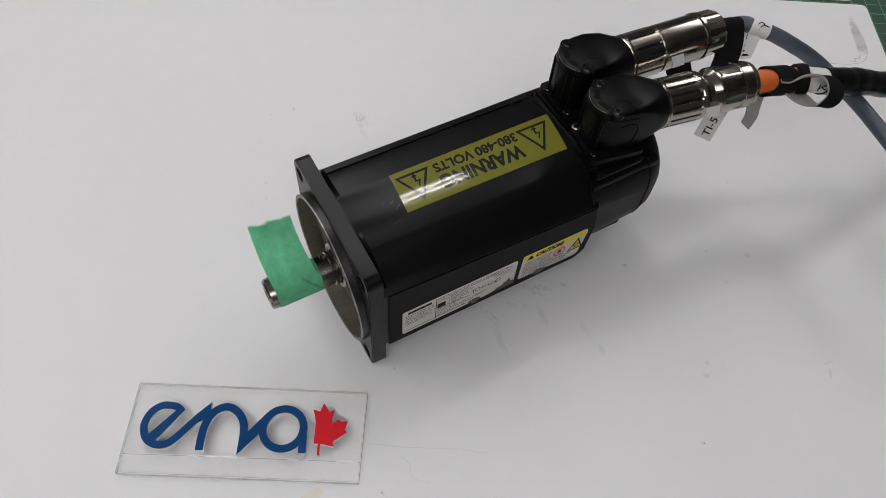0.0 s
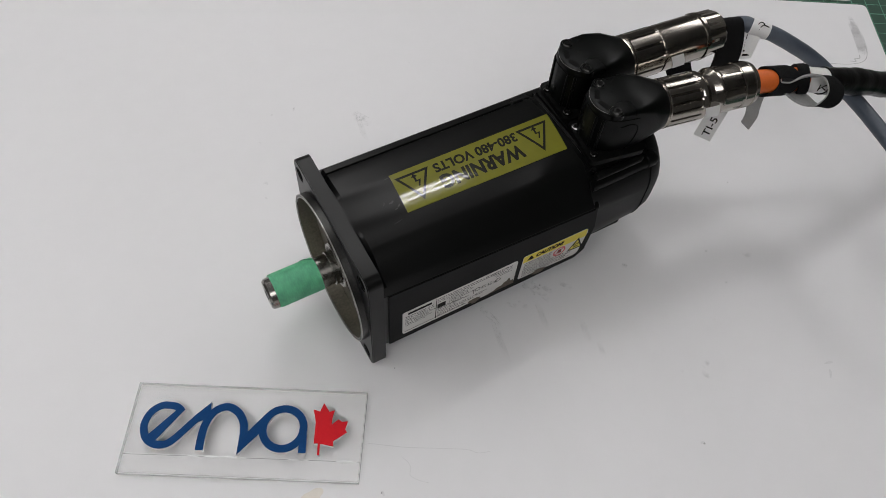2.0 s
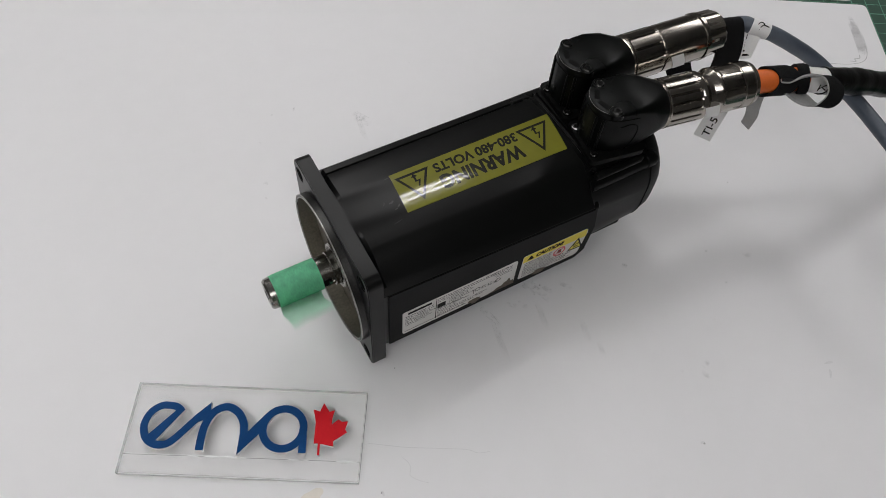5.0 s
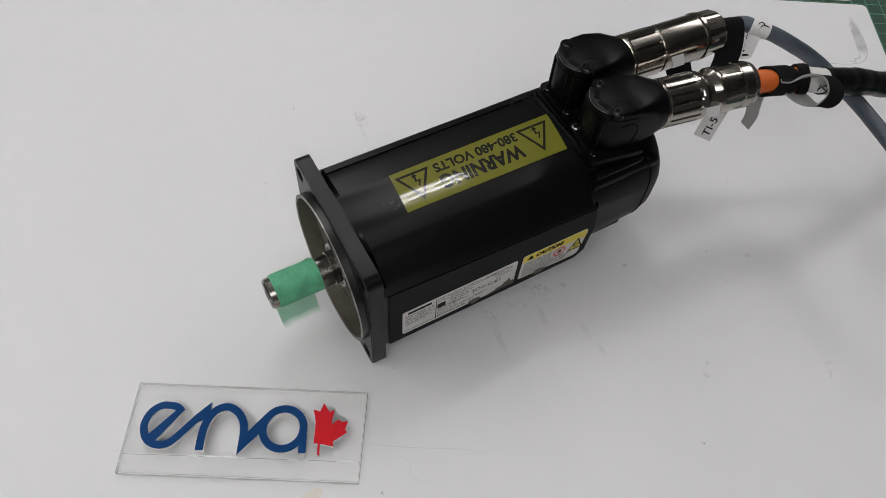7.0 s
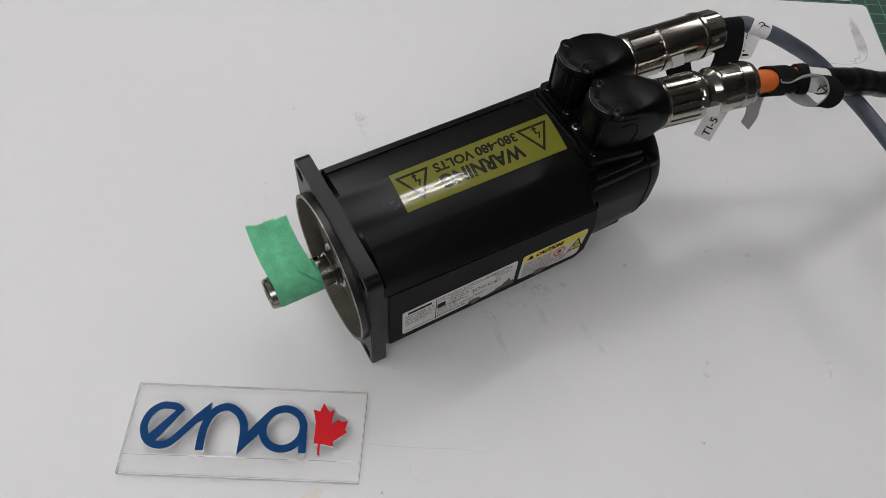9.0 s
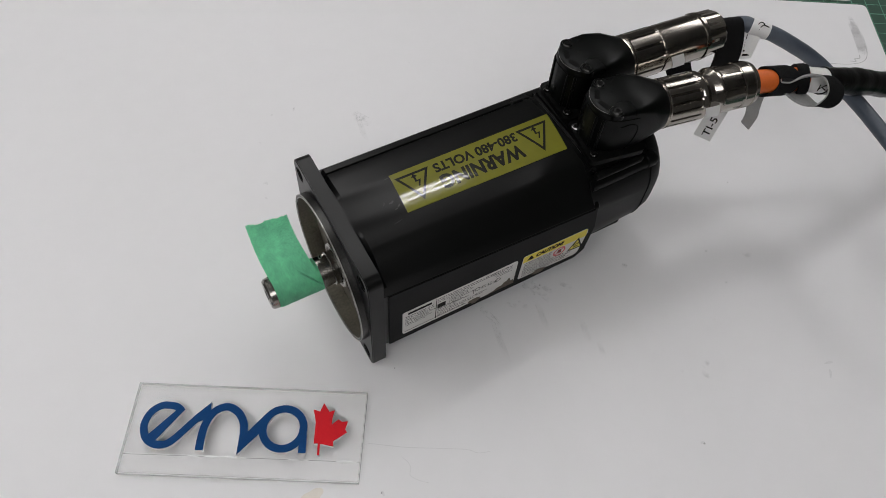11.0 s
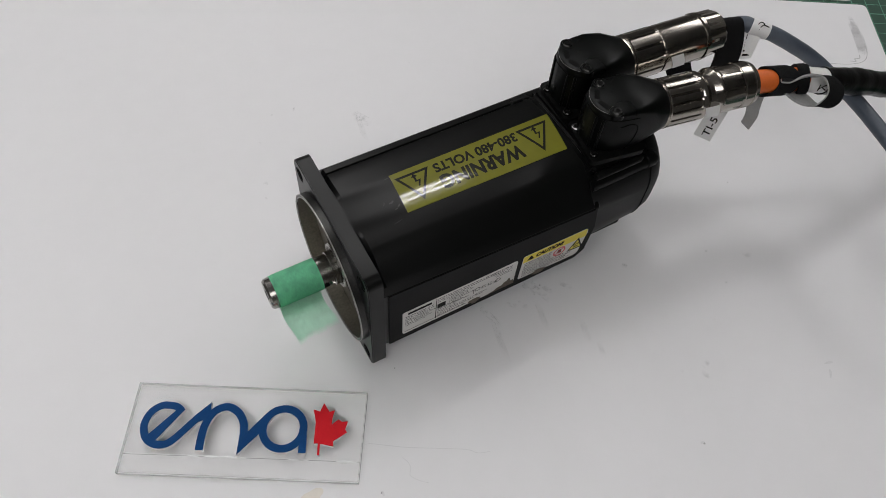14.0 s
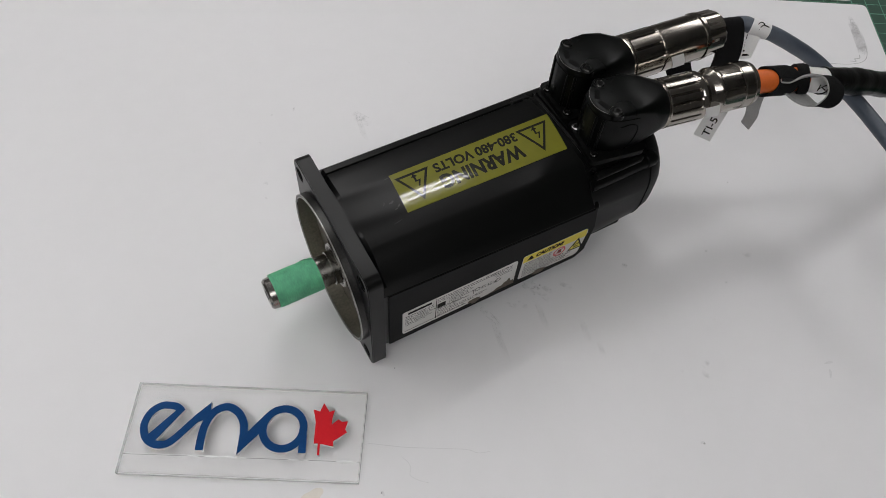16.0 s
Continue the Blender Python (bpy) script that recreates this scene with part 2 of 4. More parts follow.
def smooth_path(points, n=10):
    pts = [Vector(p) for p in points]
    pts = [pts[0] * 2 - pts[1]] + pts + [pts[-1] * 2 - pts[-2]]
    out = []
    for a, b, c, d in zip(pts, pts[1:], pts[2:], pts[3:]):
        for i in range(n):
            t = i / n
            out.append(0.5 * (2 * b + (c - a) * t + (2 * a - 5 * b + 4 * c - d) * t * t + (3 * b - a - 3 * c + d) * t ** 3))
    return out + [pts[-2]]


def tube(points, radius, seg=20, n=10, wobble=0.0):
    path = smooth_path(points, n)
    st = []
    up = Vector((0, 0, 1))
    for i, p in enumerate(path):
        d = (path[min(i + 1, len(path) - 1)] - path[max(i - 1, 0)]).normalized()
        side = d.cross(up).normalized()
        top = side.cross(d)
        r = radius(i / (len(path) - 1)) if callable(radius) else radius
        r *= 1 + wobble * noise.noise(p * 0.11)
        st.append([p + side * r * math.cos(2 * math.pi * k / seg) + top * r * math.sin(2 * math.pi * k / seg) for k in range(seg)])
    return loft(st)


def ribbon(points, across, thick=1.6, n=8):
    """A strap along points; across: the half width as a vector, or one for each point."""
    path = smooth_path(points, n)
    many = isinstance(across[0], (tuple, list, Vector))
    wide = smooth_path(across, n) if many else [Vector(across)] * len(path)
    st = []
    for i, (p, w) in enumerate(zip(path, wide)):
        d = (path[min(i + 1, len(path) - 1)] - path[max(i - 1, 0)]).normalized()
        nn = d.cross(w).normalized() * thick / 2
        st.append([p - w - nn, p + w - nn, p + w + nn, p - w + nn])
    bm = loft(st)
    bm.normal_update()
    bm.faces.ensure_lookup_table()
    for i in range(len(path) - 1):
        bm.faces[i * 4 + 2].material_index = 1
    return bm


def words(text, size, bold=0.0, align="LEFT", stretch=1.0):
    """Lettering as a flat bmesh in the xy plane; size is the capital height in U."""
    cu = bpy.data.curves.new("lettering", "FONT")
    cu.body, cu.size, cu.align_x, cu.offset = text, size * U / 0.7, align, bold * U
    cu.resolution_u = 4
    ob = bpy.data.objects.new("lettering", cu)
    scene.collection.objects.link(ob)
    bpy.context.view_layer.update()
    me = bpy.data.meshes.new_from_object(ob.evaluated_get(bpy.context.evaluated_depsgraph_get()))
    bpy.data.objects.remove(ob)
    bm = bmesh.new()
    bm.from_mesh(me)
    bpy.data.meshes.remove(me)
    for v in bm.verts:
        v.co.x *= stretch
    return bm


def warp(bm, f):
    for v in bm.verts:
        v.co = V(*f(v.co.x / U, v.co.y / U, v.co.z / U))
    return bm


def empty(name, m):
    ob = new(name)
    ob.empty_display_size = 0.02
    ob.matrix_world = m
    return ob


# ---- the room ----
def slab_m(name, x0, x1, y0, y1, z0, z1, mat, label, category):
    bm = box(x0 / U, x1 / U, y0 / U, y1 / U, z0 / U, z1 / U)
    return tagged(finish(name, bm, mat, smooth=False), label, category, kind="structure")


def room():
    f, c, a, t = -0.92, CEILING, 2.6, 0.12
    slab_m("floor", -a - t, a + t, -a - t, a + t, f - t, f, FLOOR_VINYL, "grey vinyl workshop floor", "floor")
    slab_m("ceiling", -a - t, a + t, -a - t, a + t, c, c + t, CEILING_PAINT, "plain grey painted workshop ceiling", "ceiling")
    slab_m("wall_north", -a - t, a + t, a, a + t, f, c, WALL_PAINT, "plain grey painted workshop wall", "wall")
    slab_m("wall_south", -a - t, a + t, -a - t, -a, f, c, WALL_PAINT, "plain grey painted workshop wall", "wall")
    slab_m("wall_east", a, a + t, -a, a, f, c, WALL_PAINT, "plain grey painted workshop wall", "wall")
    slab_m("wall_west", -a - t, -a, -a, a, f, c, WALL_PAINT, "plain grey painted workshop wall", "wall")


def tube_light(x, y):
    ob = empty("tube_light", pose(x, y, CEILING))
    k = 1 / U
    part("housing", box(-0.33 * k, 0.33 * k, -0.17 * k, 0.17 * k, -0.045 * k, 0, 8), FITTING, ob)
    for s in (-0.085, 0.085):
        bm = lathe([(-0.3 * k, 0.012 * k), (-0.295 * k, 0.013 * k), (0.295 * k, 0.013 * k), (0.3 * k, 0.012 * k)], 16)
        place(bm, Matrix.Translation((0, s, -0.06)))
        part("tube", bm, TUBE_GLOW, ob, "lit white fluorescent tube")
    return tagged(ob, "white enamelled twin-tube ceiling light, lit", "ceiling light")


# A made-up panel out of view, there only to give soft fill.
def fill_panel(x, y):
    ob = empty("fill_panel", pose(x, y, CEILING))
    k = 1 / U
    part("frame", place(slab([rounded_rect(0.6 * k, 1.2 * k, 3), rounded_rect(0.565 * k, 1.165 * k, 3)], 0.02 * k), pose(0, 0, -0.02)), FITTING, ob, smooth=False)
    part("diffuser", box(-0.283 * k, 0.283 * k, -0.583 * k, 0.583 * k, -0.014 * k, -0.002 * k), TUBE_GLOW, ob, "glowing white face of the added panel", smooth=False)
    return tagged(ob, "unseen flat ceiling panel, lit, added for soft fill light", "ceiling light", "light panels")


room()
tube_light(0.57, 0.835)
for tx, ty in FILL_PANELS:
    fill_panel(tx, ty)


# ---- bench, mat and board ----
E1, E2 = Vector((-0.53, -0.848, 0)), Vector((-0.848, 0.53, 0))
CORNER = Vector((771.5, 77, 0))


def on_board(a, b, z=0.0):
    return CORNER + E1 * a + E2 * b + Vector((0, 0, z))


def workbench():
    ob = empty("workbench", pose(0.1, 0.1, -0.92))
    k = 1 / U
    part("worktop", box(-1.0 * k, 1.0 * k, -0.75 * k, 0.75 * k, 0.872 * k, 0.915 * k, 4), BENCH_TOP, ob)
    for sx in (-0.93, 0.93):
        for sy in (-0.68, 0.68):
            part("leg", box((sx - 0.03) * k, (sx + 0.03) * k, (sy - 0.03) * k, (sy + 0.03) * k, 0, 0.872 * k, 4), FITTING, ob)
    return tagged(ob, "grey laminate workbench under the cutting mat", "workbench")


def cutting_mat():
    """A4-series mat with a line each 10 mm."""
    z = -3.4
    bm = slab([[tuple(on_board(a, b).xy) for a, b in ((-190, -190), (560, -190), (560, 700), (-190, 700))]], 2.2)
    place(bm, Matrix.Translation((0, 0, z * U)))
    ob = finish("cutting_mat", bm, MAT_GREEN, smooth=False)
    lines = bmesh.new()

    def stripe(a0, b0, a1, b1, w):
        d = Vector((a1 - a0, b1 - b0)).normalized()
        nx, ny = -d.y * w / 2, d.x * w / 2
        q = [on_board(a0 + nx, b0 + ny, -1.1), on_board(a1 + nx, b1 + ny, -1.1), on_board(a1 - nx, b1 - ny, -1.1), on_board(a0 - nx, b0 - ny, -1.1)]
        lines.faces.new([lines.verts.new(p * U) for p in q])
    for i in range(0, 30):
        b = -164 + i * 18.0
        if b < 120:
            stripe(-180, b, 550, b, 0.9 if i % 5 else 1.6)
    for i in range(0, 40):
        a = -165 + i * 18.0
        stripe(a, -180, a, 120, 0.9 if i % 5 else 1.6)
    for f in lines.faces:
        if f.normal.z < 0:
            f.normal_flip()
    part("grid_line", lines, MAT_LINE, ob, "pale green printed grid", smooth=False)
    return tagged(ob, "dark green cutting mat with pale grid lines, under the white board", "cutting mat")


def white_board():
    pts = []
    for i in range(6):
        t = i / 5 * math.pi / 2
        pts.append((7 - 7 * math.sin(t), 7 - 7 * math.cos(t)))
    pts = [(1020, 0)] + [(a, b) for a, b in pts[::1]][::1] + [(0, 1300), (1020, 1300)]
    bm = slab([[tuple(on_board(a, b).xy) for a, b in pts]], 1.0)
    place(bm, Matrix.Translation((0, 0, -1.0 * U)))
    ob = finish("white_board", bm, BOARD, smooth=False)
    return tagged(ob, "white board sheet with faint scuffs, lying on the bench", "board")


workbench()
cutting_mat()
BOARD_OB = white_board()


def paper_sheet():
    """A white sheet with a rounded corner, on the mat beyond the board."""
    bm = slab([[(p.x, p.y) for p in (on_board(a, b) for a, b in ((-7.5, 22), (-8.5, 17.5), (-11, 15), (-160, 15), (-160, 260), (-7.5, 260)))]], 1.0)
    ob = finish("paper_sheet", place(bm, upose(0, 0, -1.05)), PAPER, smooth=False)
    return tagged(ob, "white paper sheet with a rounded corner on the cutting mat", "paper")


paper_sheet()

# ---- the motor ----
MOTOR = empty("servo_motor", pose(0, 0, 0, 0, 1.736, 0))
tagged(MOTOR, "black electric servo motor with square flange, warning labels and two connectors", "motor")


def crown(y):
    return 140.0 - 4.0 * (y / 42.0) ** 2


def body_section(x, s=1.0, cut=0.0):
    top = [(y, crown(y)) for y in (38, 30, 20, 10, 0, -10, -20, -30, -38, -42)]
    g = 4.7 - 9.5 * (x - 14) / 200
    pts = top + [(-50, 130), (-56.5, 123.6 + 0.3 * g), (-61.5, 118.6 + 0.7 * g), (-65.5, 115.2 + g), (-68.6, 113.0 + g), (-70.4, 111.9 + g), (-70.6, 111.3 + g), (-70.2, 110.9 + g), (-69.0, 110.6 + g),
                 (-69.0, 109.6 + g), (-70, 109.2 + g), (-70, 70), (-70, 34), (-68.5, 31), (-50, 11), (-44, 8.5), (44, 8.5), (50, 11), (68.5, 31), (70, 36), (70, 104),
                 (68, 110), (63.8, 117.4), (51.6, 133), (49.6, 134.8), (43.8, 135.7), (43.0, 134.2), (42, 135.4)]
    # the back falls away beside the crown where it meets the flange
    return [(x, y * s, 70 + (z - 70) * s - (cut * min(1, max(0, (abs(y + 5) - 12) / 30)) if z > 120 else 0)) for y, z in pts]


def flange():
    holes = [circle(sx * 58, sy * 58, 6.2, 20) for sx in (-1, 1) for sy in (-1, 1)]
    bm = slab([rounded_rect(140, 140, 9, 6), circle(0, 0, 65, 72)] + holes, 12.7, 0.8)
    m = Matrix(((0, 0, -1, 12.7 * U), (1, 0, 0, 0), (0, 1, 0, 70 * U), (0, 0, 0, 1)))
    return part("flange", place(bm, m), BLACK_PAINT, MOTOR, angle=30)


def spigot():
    ring = place(lathe([(0, 67), (-5.6, 67), (-6.1, 66.6), (-6.1, 64.8), (-5.7, 64.3), (-5.2, 64.2)], 96, caps=False), upose(0, 0, 70))
    part("spigot", ring, RIM_DARK, MOTOR, "dark centring rim with edges rubbed bright")
    for r, x, w in ((66.7, -5.95, 0.42), (64.5, -5.9, 0.5)):
        loop = [[(x + w * math.cos(b), (r + w * math.sin(b)) * math.cos(a), (r + w * math.sin(b)) * math.sin(a)) for b in np.linspace(0, 2 * math.pi, 7)[:-1]] for a in np.linspace(0, 2 * math.pi, 97)]
        part("rubbed_edge", place(loft(loop, caps=False), upose(0, 0, 70)), BARE_RIM, MOTOR, "bare bright metal edge")
    wall = lathe([(-5.4, 64.2), (-3, 63.6), (12.3, 62.6)], 96, caps=False)
    part("spigot_wall", place(wall, upose(0, 0, 70)), CAST_ALU, MOTOR, "dusty olive cast wall inside the rim")
    shield = lathe([(12.3, 62.7), (8.2, 61), (7.4, 39), (7.9, 37.6)], 64, caps=False)
    ob = part("bearing_shield", place(shield, upose(0, 0, 70)), CAST_ALU, MOTOR, "dusty cast bearing shield")
    # the pocket is shallow; the shade of a deep one is in its colour
    part("bearing_pocket", place(lathe([(7.9, 37.6), (12.2, 36.6), (12.3, 19)], 64, caps=False), upose(0, 0, 70)), SHADED_CASTING, ob, "pocket round the bearing boss, coloured dark for its shade")
    part("bearing_boss", place(lathe([(12.3, 21.2), (1.2, 20.6), (0.2, 19.8), (0.2, 17.6), (1.4, 17.0), (1.4, 15.2)], 64, caps=False), upose(0, 0, 70)), STEEL, ob, "turned steel bearing boss")
    for k in range(4):
        m = upose(0, 0, 70) @ pose(0, 0, 0, 90 * k + 38)
        part("lug", place(box(5.4, 12.2, 31, 46, -4.2, 4.2, 1.5), m), SHADED_CASTING, ob)
        part("screw", place(lathe([(3.4, 2.4), (3.9, 2.9), (5.6, 2.9)], 14), m @ upose(0, 39.5, 0)), SCREW, ob, "small steel screw")


def housing():
    st = [body_section(12.7, 0.995, 5), body_section(14.5, 0.995, 5), body_section(17.5), body_section(210), body_section(213, 0.99)]
    part("housing", loft(st), BLACK_PAINT, MOTOR, angle=28)
    part("clip", box(193, 208, 39.5, 47.6, 128, 138.0, 2.6, 3), BLACK_PAINT, MOTOR)
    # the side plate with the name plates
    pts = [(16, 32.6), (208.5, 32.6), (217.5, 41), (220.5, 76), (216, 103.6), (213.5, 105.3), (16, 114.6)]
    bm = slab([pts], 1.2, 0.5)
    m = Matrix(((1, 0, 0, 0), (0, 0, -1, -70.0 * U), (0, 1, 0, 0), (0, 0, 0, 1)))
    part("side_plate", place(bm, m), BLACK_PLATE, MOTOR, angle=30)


def squarish(x, hw, cz, hh, r, n=8):
    return [(x, a, cz + b) for a, b in rounded_rect(2 * hw, 2 * hh, r, n)]


def end_cap():
    st = [squarish(212, 66, 76, 62, 40), squarish(216, 66, 76, 62, 40), squarish(218, 65, 76, 60, 44), squarish(278, 65, 78, 59, 48),
          squarish(289, 64, 79, 57.5, 50), squarish(295.5, 60, 79, 54, 48), squarish(298, 53, 79, 47, 45)]
    part("end_cap", loft(st), BLACK_CAST, MOTOR, angle=28)
    part("joint_band", loft([squarish(279, 65.3, 78, 59.3, 48), squarish(280.2, 65.3, 78, 59.3, 48)]), RECESS_SHADE, MOTOR)
    for sy in (-1, 1):
        for z, w in ((36, 50), (119, 54)):
            bm = lathe([(214, 7), (273, 6.4), (274, 7.2), (282, 7.0), (284.5, 5.8), (285.5, 3)] if z > 50 else [(214, 7), (252, 6.4), (255, 5), (256, 3)], 20)
            part("screw_boss", place(bm, upose(0, sy * w, z)), BLACK_CAST, MOTOR)
    part("foot_ledge", box(222, 268, -60, -48, 37, 46, 2.5), BLACK_CAST, MOTOR)
    part("screw_boss", place(lathe([(213, 5.5), (221, 5.2), (223, 3.5)], 18), upose(0, -62.5, 98)), BLACK_CAST, MOTOR)
    bm = box(214, 266, -54, 47, 126, 140.5, 5, 3)
    part("terminal_deck", bm, BLACK_CAST, MOTOR)
    part("deck_rib", place(lathe([(216, 3), (218, 3.6), (262, 3.4), (265, 2)], 16), upose(0, -56.5, 131.5)), BLACK_CAST, MOTOR)


def screw(parent, x, y, z, r=4.2, mat=BLACK_SCREW, h=3.5):
    bm = join(lathe([(0, r), (h - 0.7, r), (h, r - 0.7)], 20, "z", caps=True))
    place(bm, upose(x, y, z))
    ob = part("screw", bm, mat, parent)
    # a black disc stands for the shaded socket
    hexa = place(lathe([(h - 0.02, r * 0.55), (h + 0.12, r * 0.5)], 6, "z"), upose(x, y, z))
    part("hex_socket", hexa, RECESS_SHADE, parent)
    return ob


def connector(x, y, z, yaw, profile, flute, seg, label):
    """An angled plug: base plate, upright head, and the round plated coupling."""
    m = upose(x, y, z, 0, 0, yaw)
    # the head: rounded in front, running out into a round neck
    st = []
    for lx, hw, z0, z1, r in ((-21.4, 4, 1, 42.2, 1.6), (-20.7, 7.8, 1, 43.2, 1.6), (-18.9, 11.8, 1, 43.6, 1.8), (-15, 16.2, 1, 43.9, 2), (-8.5, 20.1, 1, 44.4, 2.2), (0, 21.9, 1, 45.4, 2.6), (12, 22.4, 1, 46.4, 4),
                             (26, 22, 2, 46, 9), (36, 21.5, 2, 44, 16), (43, 20.5, 2, 43, 19), (45, 19.5, 3, 42, 18.5)):
        st.append([(lx, a, (z0 + z1) / 2 + b) for a, b in rounded_rect(2 * hw, z1 - z0, min(r, hw - 0.5), 6)])
    head = part("connector", loft(st), BLACK_PLASTIC, MOTOR, label, angle=40)
    head.matrix_basis = m
    part("base_plate", place(slab([rounded_rect(51, 48, 5)], 5.0, 1.2), upose(1, -4, -2.6)), BLACK_CAST, head)
    seam = [(12, 22.5), (0, 22.0), (-8.5, 20.2), (-15, 16.3), (-18.9, 11.9), (-20.8, 7.8), (-21.5, 3)]
    seam = [(lx, -hw, 38.2) for lx, hw in seam] + [(lx, hw, 38.2) for lx, hw in seam[::-1]]
    part("lid_seam", tube(seam, 0.45, 6, 3), RECESS_SHADE, head)
    # a black tube draws the groove's shade
    side = [(-3, -21.4, 30), (2, -22.2, 32), (8, -22.4, 32), (13, -22.45, 28), (14, -22.45, 20), (11.5, -22.4, 10), (7, -22.3, 3)]
    part("side_groove", tube(side, 0.55, 6, 5), RECESS_SHADE, head)
    for lx, hw in ((-16.2, 15.4), (-19.9, 10.2)):
        for sy in (-1, 1):
            part("front_rib", place(lathe([(3, 1.3), (36, 1.2), (37.5, 0.6)], 10, "z"), upose(lx, sy * hw, 0)), BLACK_PLASTIC, head)
    for sy in (-15.8, 15.8):
        part("screw_seat", place(lathe([(40, 6.4), (44.5, 6.2), (45.1, 5.6), (45.1, 4.6), (43.8, 4.4)], 24, "z", caps=False), upose(-6.5, sy, 0)), BLACK_PLASTIC, head)
        screw(head, -6.5, sy, 42.0, 4.1)
    for sx, sy, steel in ((-20.8, 11, y < 0), (-19.2, -20.4, False)):
        screw(head, sx, sy, 1.4, 3.7, SCREW if steel else BLACK_SCREW)
    for t in (-23, 23):
        c, s = math.cos(radians(180 + t)), math.sin(radians(180 + t))
        # black plates on the lid stand for the shade in its slots
        bm = slab([rounded_rect(4.4, 9.5, 1.6, 3)], 0.5)
        part("slot", place(bm, upose(15.2 * c + 0.6, 15.2 * s, 43.7, 0, -3.5, t)), RECESS_SHADE, head)
    rim = [(-21.1 * math.cos(radians(a)), 21.2 * math.sin(radians(a)), 43.5 + 0.6 * abs(a) / 62) for a in range(-50, 51, 8)]
    part("worn_rim", tube(rim, lambda f: 0.1 + 0.28 * max(0, noise.noise(Vector((f * 11, y, 0)))), 6, 3), WORN, head, "edge worn to grey")
    bm = place(lathe(profile, seg, flute=flute), upose(0, 0, 22 if y < 0 else 23.4))
    part("coupling", bm, CHROME, head, "ribbed nickel-plated coupling sleeve", angle=25)
    return head


def sleeve_cut(a0, a1, step, deep, f0, f1, sides, seg):
    """Grooves along a sleeve between a0 and a1, and spanner flats between f0 and f1."""
    def f(a, i):
        if a0 <= a <= a1:
            return -deep if i % step == 0 else 0.0
        if f0 <= a <= f1:
            half = math.pi / sides
            t = (2 * math.pi * i / seg) % (2 * half) - half
            return 20.0 * (min(1.0, math.cos(half) * 1.035 / math.cos(t)) - 1)
        return 0.035 * noise.noise(Vector((i * 0.83, f0, 0)))
    return f


flange()
spigot()
housing()
end_cap()
PLUG_A = [(39.5, 17), (41.2, 19.5), (42.6, 20.6), (44.3, 20.6), (44.8, 19.8), (45.6, 21), (46.5, 21), (73.1, 21), (74, 21), (75, 20.2), (76, 19.4),
          (76.9, 20.4), (78.9, 20.6), (119, 20.6), (120, 19.8), (120.9, 21.3), (123.8, 21.3), (124.8, 20.4), (126.2, 20.4), (141.1, 19.8), (144, 18), (145, 13), (145, 10)]
PLUG_B = [(40, 17), (41.9, 19.5), (43.3, 20.6), (45.2, 20.6), (45.6, 19.8), (46.6, 21), (47.5, 21), (75.1, 21), (76, 21), (77, 20), (79, 20.8), (81, 20.8), (82, 19), (86, 17), (90, 17.4),
          (94, 20), (95, 20.6), (97, 20.6), (98.1, 20), (100.3, 20), (116, 20), (117.1, 19.4), (118.7, 19.4), (119.2, 20), (126.3, 20), (126.8, 19.2), (128.5, 19.2), (129, 19.8), (132.8, 18.8), (135, 15.5), (135.5, 11)]
connector(246, 24, 143, -3.5, PLUG_A, sleeve_cut(46.3, 73.6, 9, 1.4, 125.2, 141.4, 8, 108), 108, "black angled plug with nickel-plated coupling")
connector(241, -27, 143, -9.5, PLUG_B, sleeve_cut(47.2, 75.6, 6, 1.6, 99.5, 117, 10, 108), 108, "black angled plug with nickel-plated coupling")


# ---- the shaft, its tape and its turning ----
def shaft():
    """Built with the tip of the tape flag straight up; the keyway lies a little further round."""
    R = 13.6
    seg = 120
    xs = [(-60.9, 11.8), (-59.2, 13.3)] + [(x, R) for x in (-56, -48, -40, -30, -24, -20, -16, -13, -11, -10, -9, -8.2, -7.6, -7.2)] + [(-5, R), (-4.5, 15), (3, 15), (8, 15)]
    st = []
    for x, r in xs:
        ring = []
        for i in range(seg):
            t = 2 * math.pi * i / seg
            q = r
            off = (t + radians(22) + math.pi) % (2 * math.pi) - math.pi
            half = 4.2 if x <= -11 else (math.sqrt(max(0, 4.2 ** 2 - (x + 11.0) ** 2)) if x < -6.9 else 0)
            if -49 < x < -6.9 and abs(off) * R < half:
                q = R - 4.5
            ring.append((x, q * math.sin(t), q * math.cos(t)))
        st.append(ring)
    bm = loft(st)
    # keyway faces are steel too, coloured black for the shade inside
    for f in bm.faces:
        c = f.calc_center_median() / U
        if -49 < c.x < -6.9 and math.hypot(c.y, c.z) < R - 1.5:
            f.material_index = 1
    ob = part("shaft", bm, [STEEL, RECESS_SHADE], MOTOR, "turned steel shaft with a keyway and green tape", angle=30)
    # a black disc for the shade in the hole
    hole = lathe([(-61.1, 4.2), (-60.95, 4.2)], 20)
    part("centre_hole", hole, RECESS_SHADE, ob)
    return ob


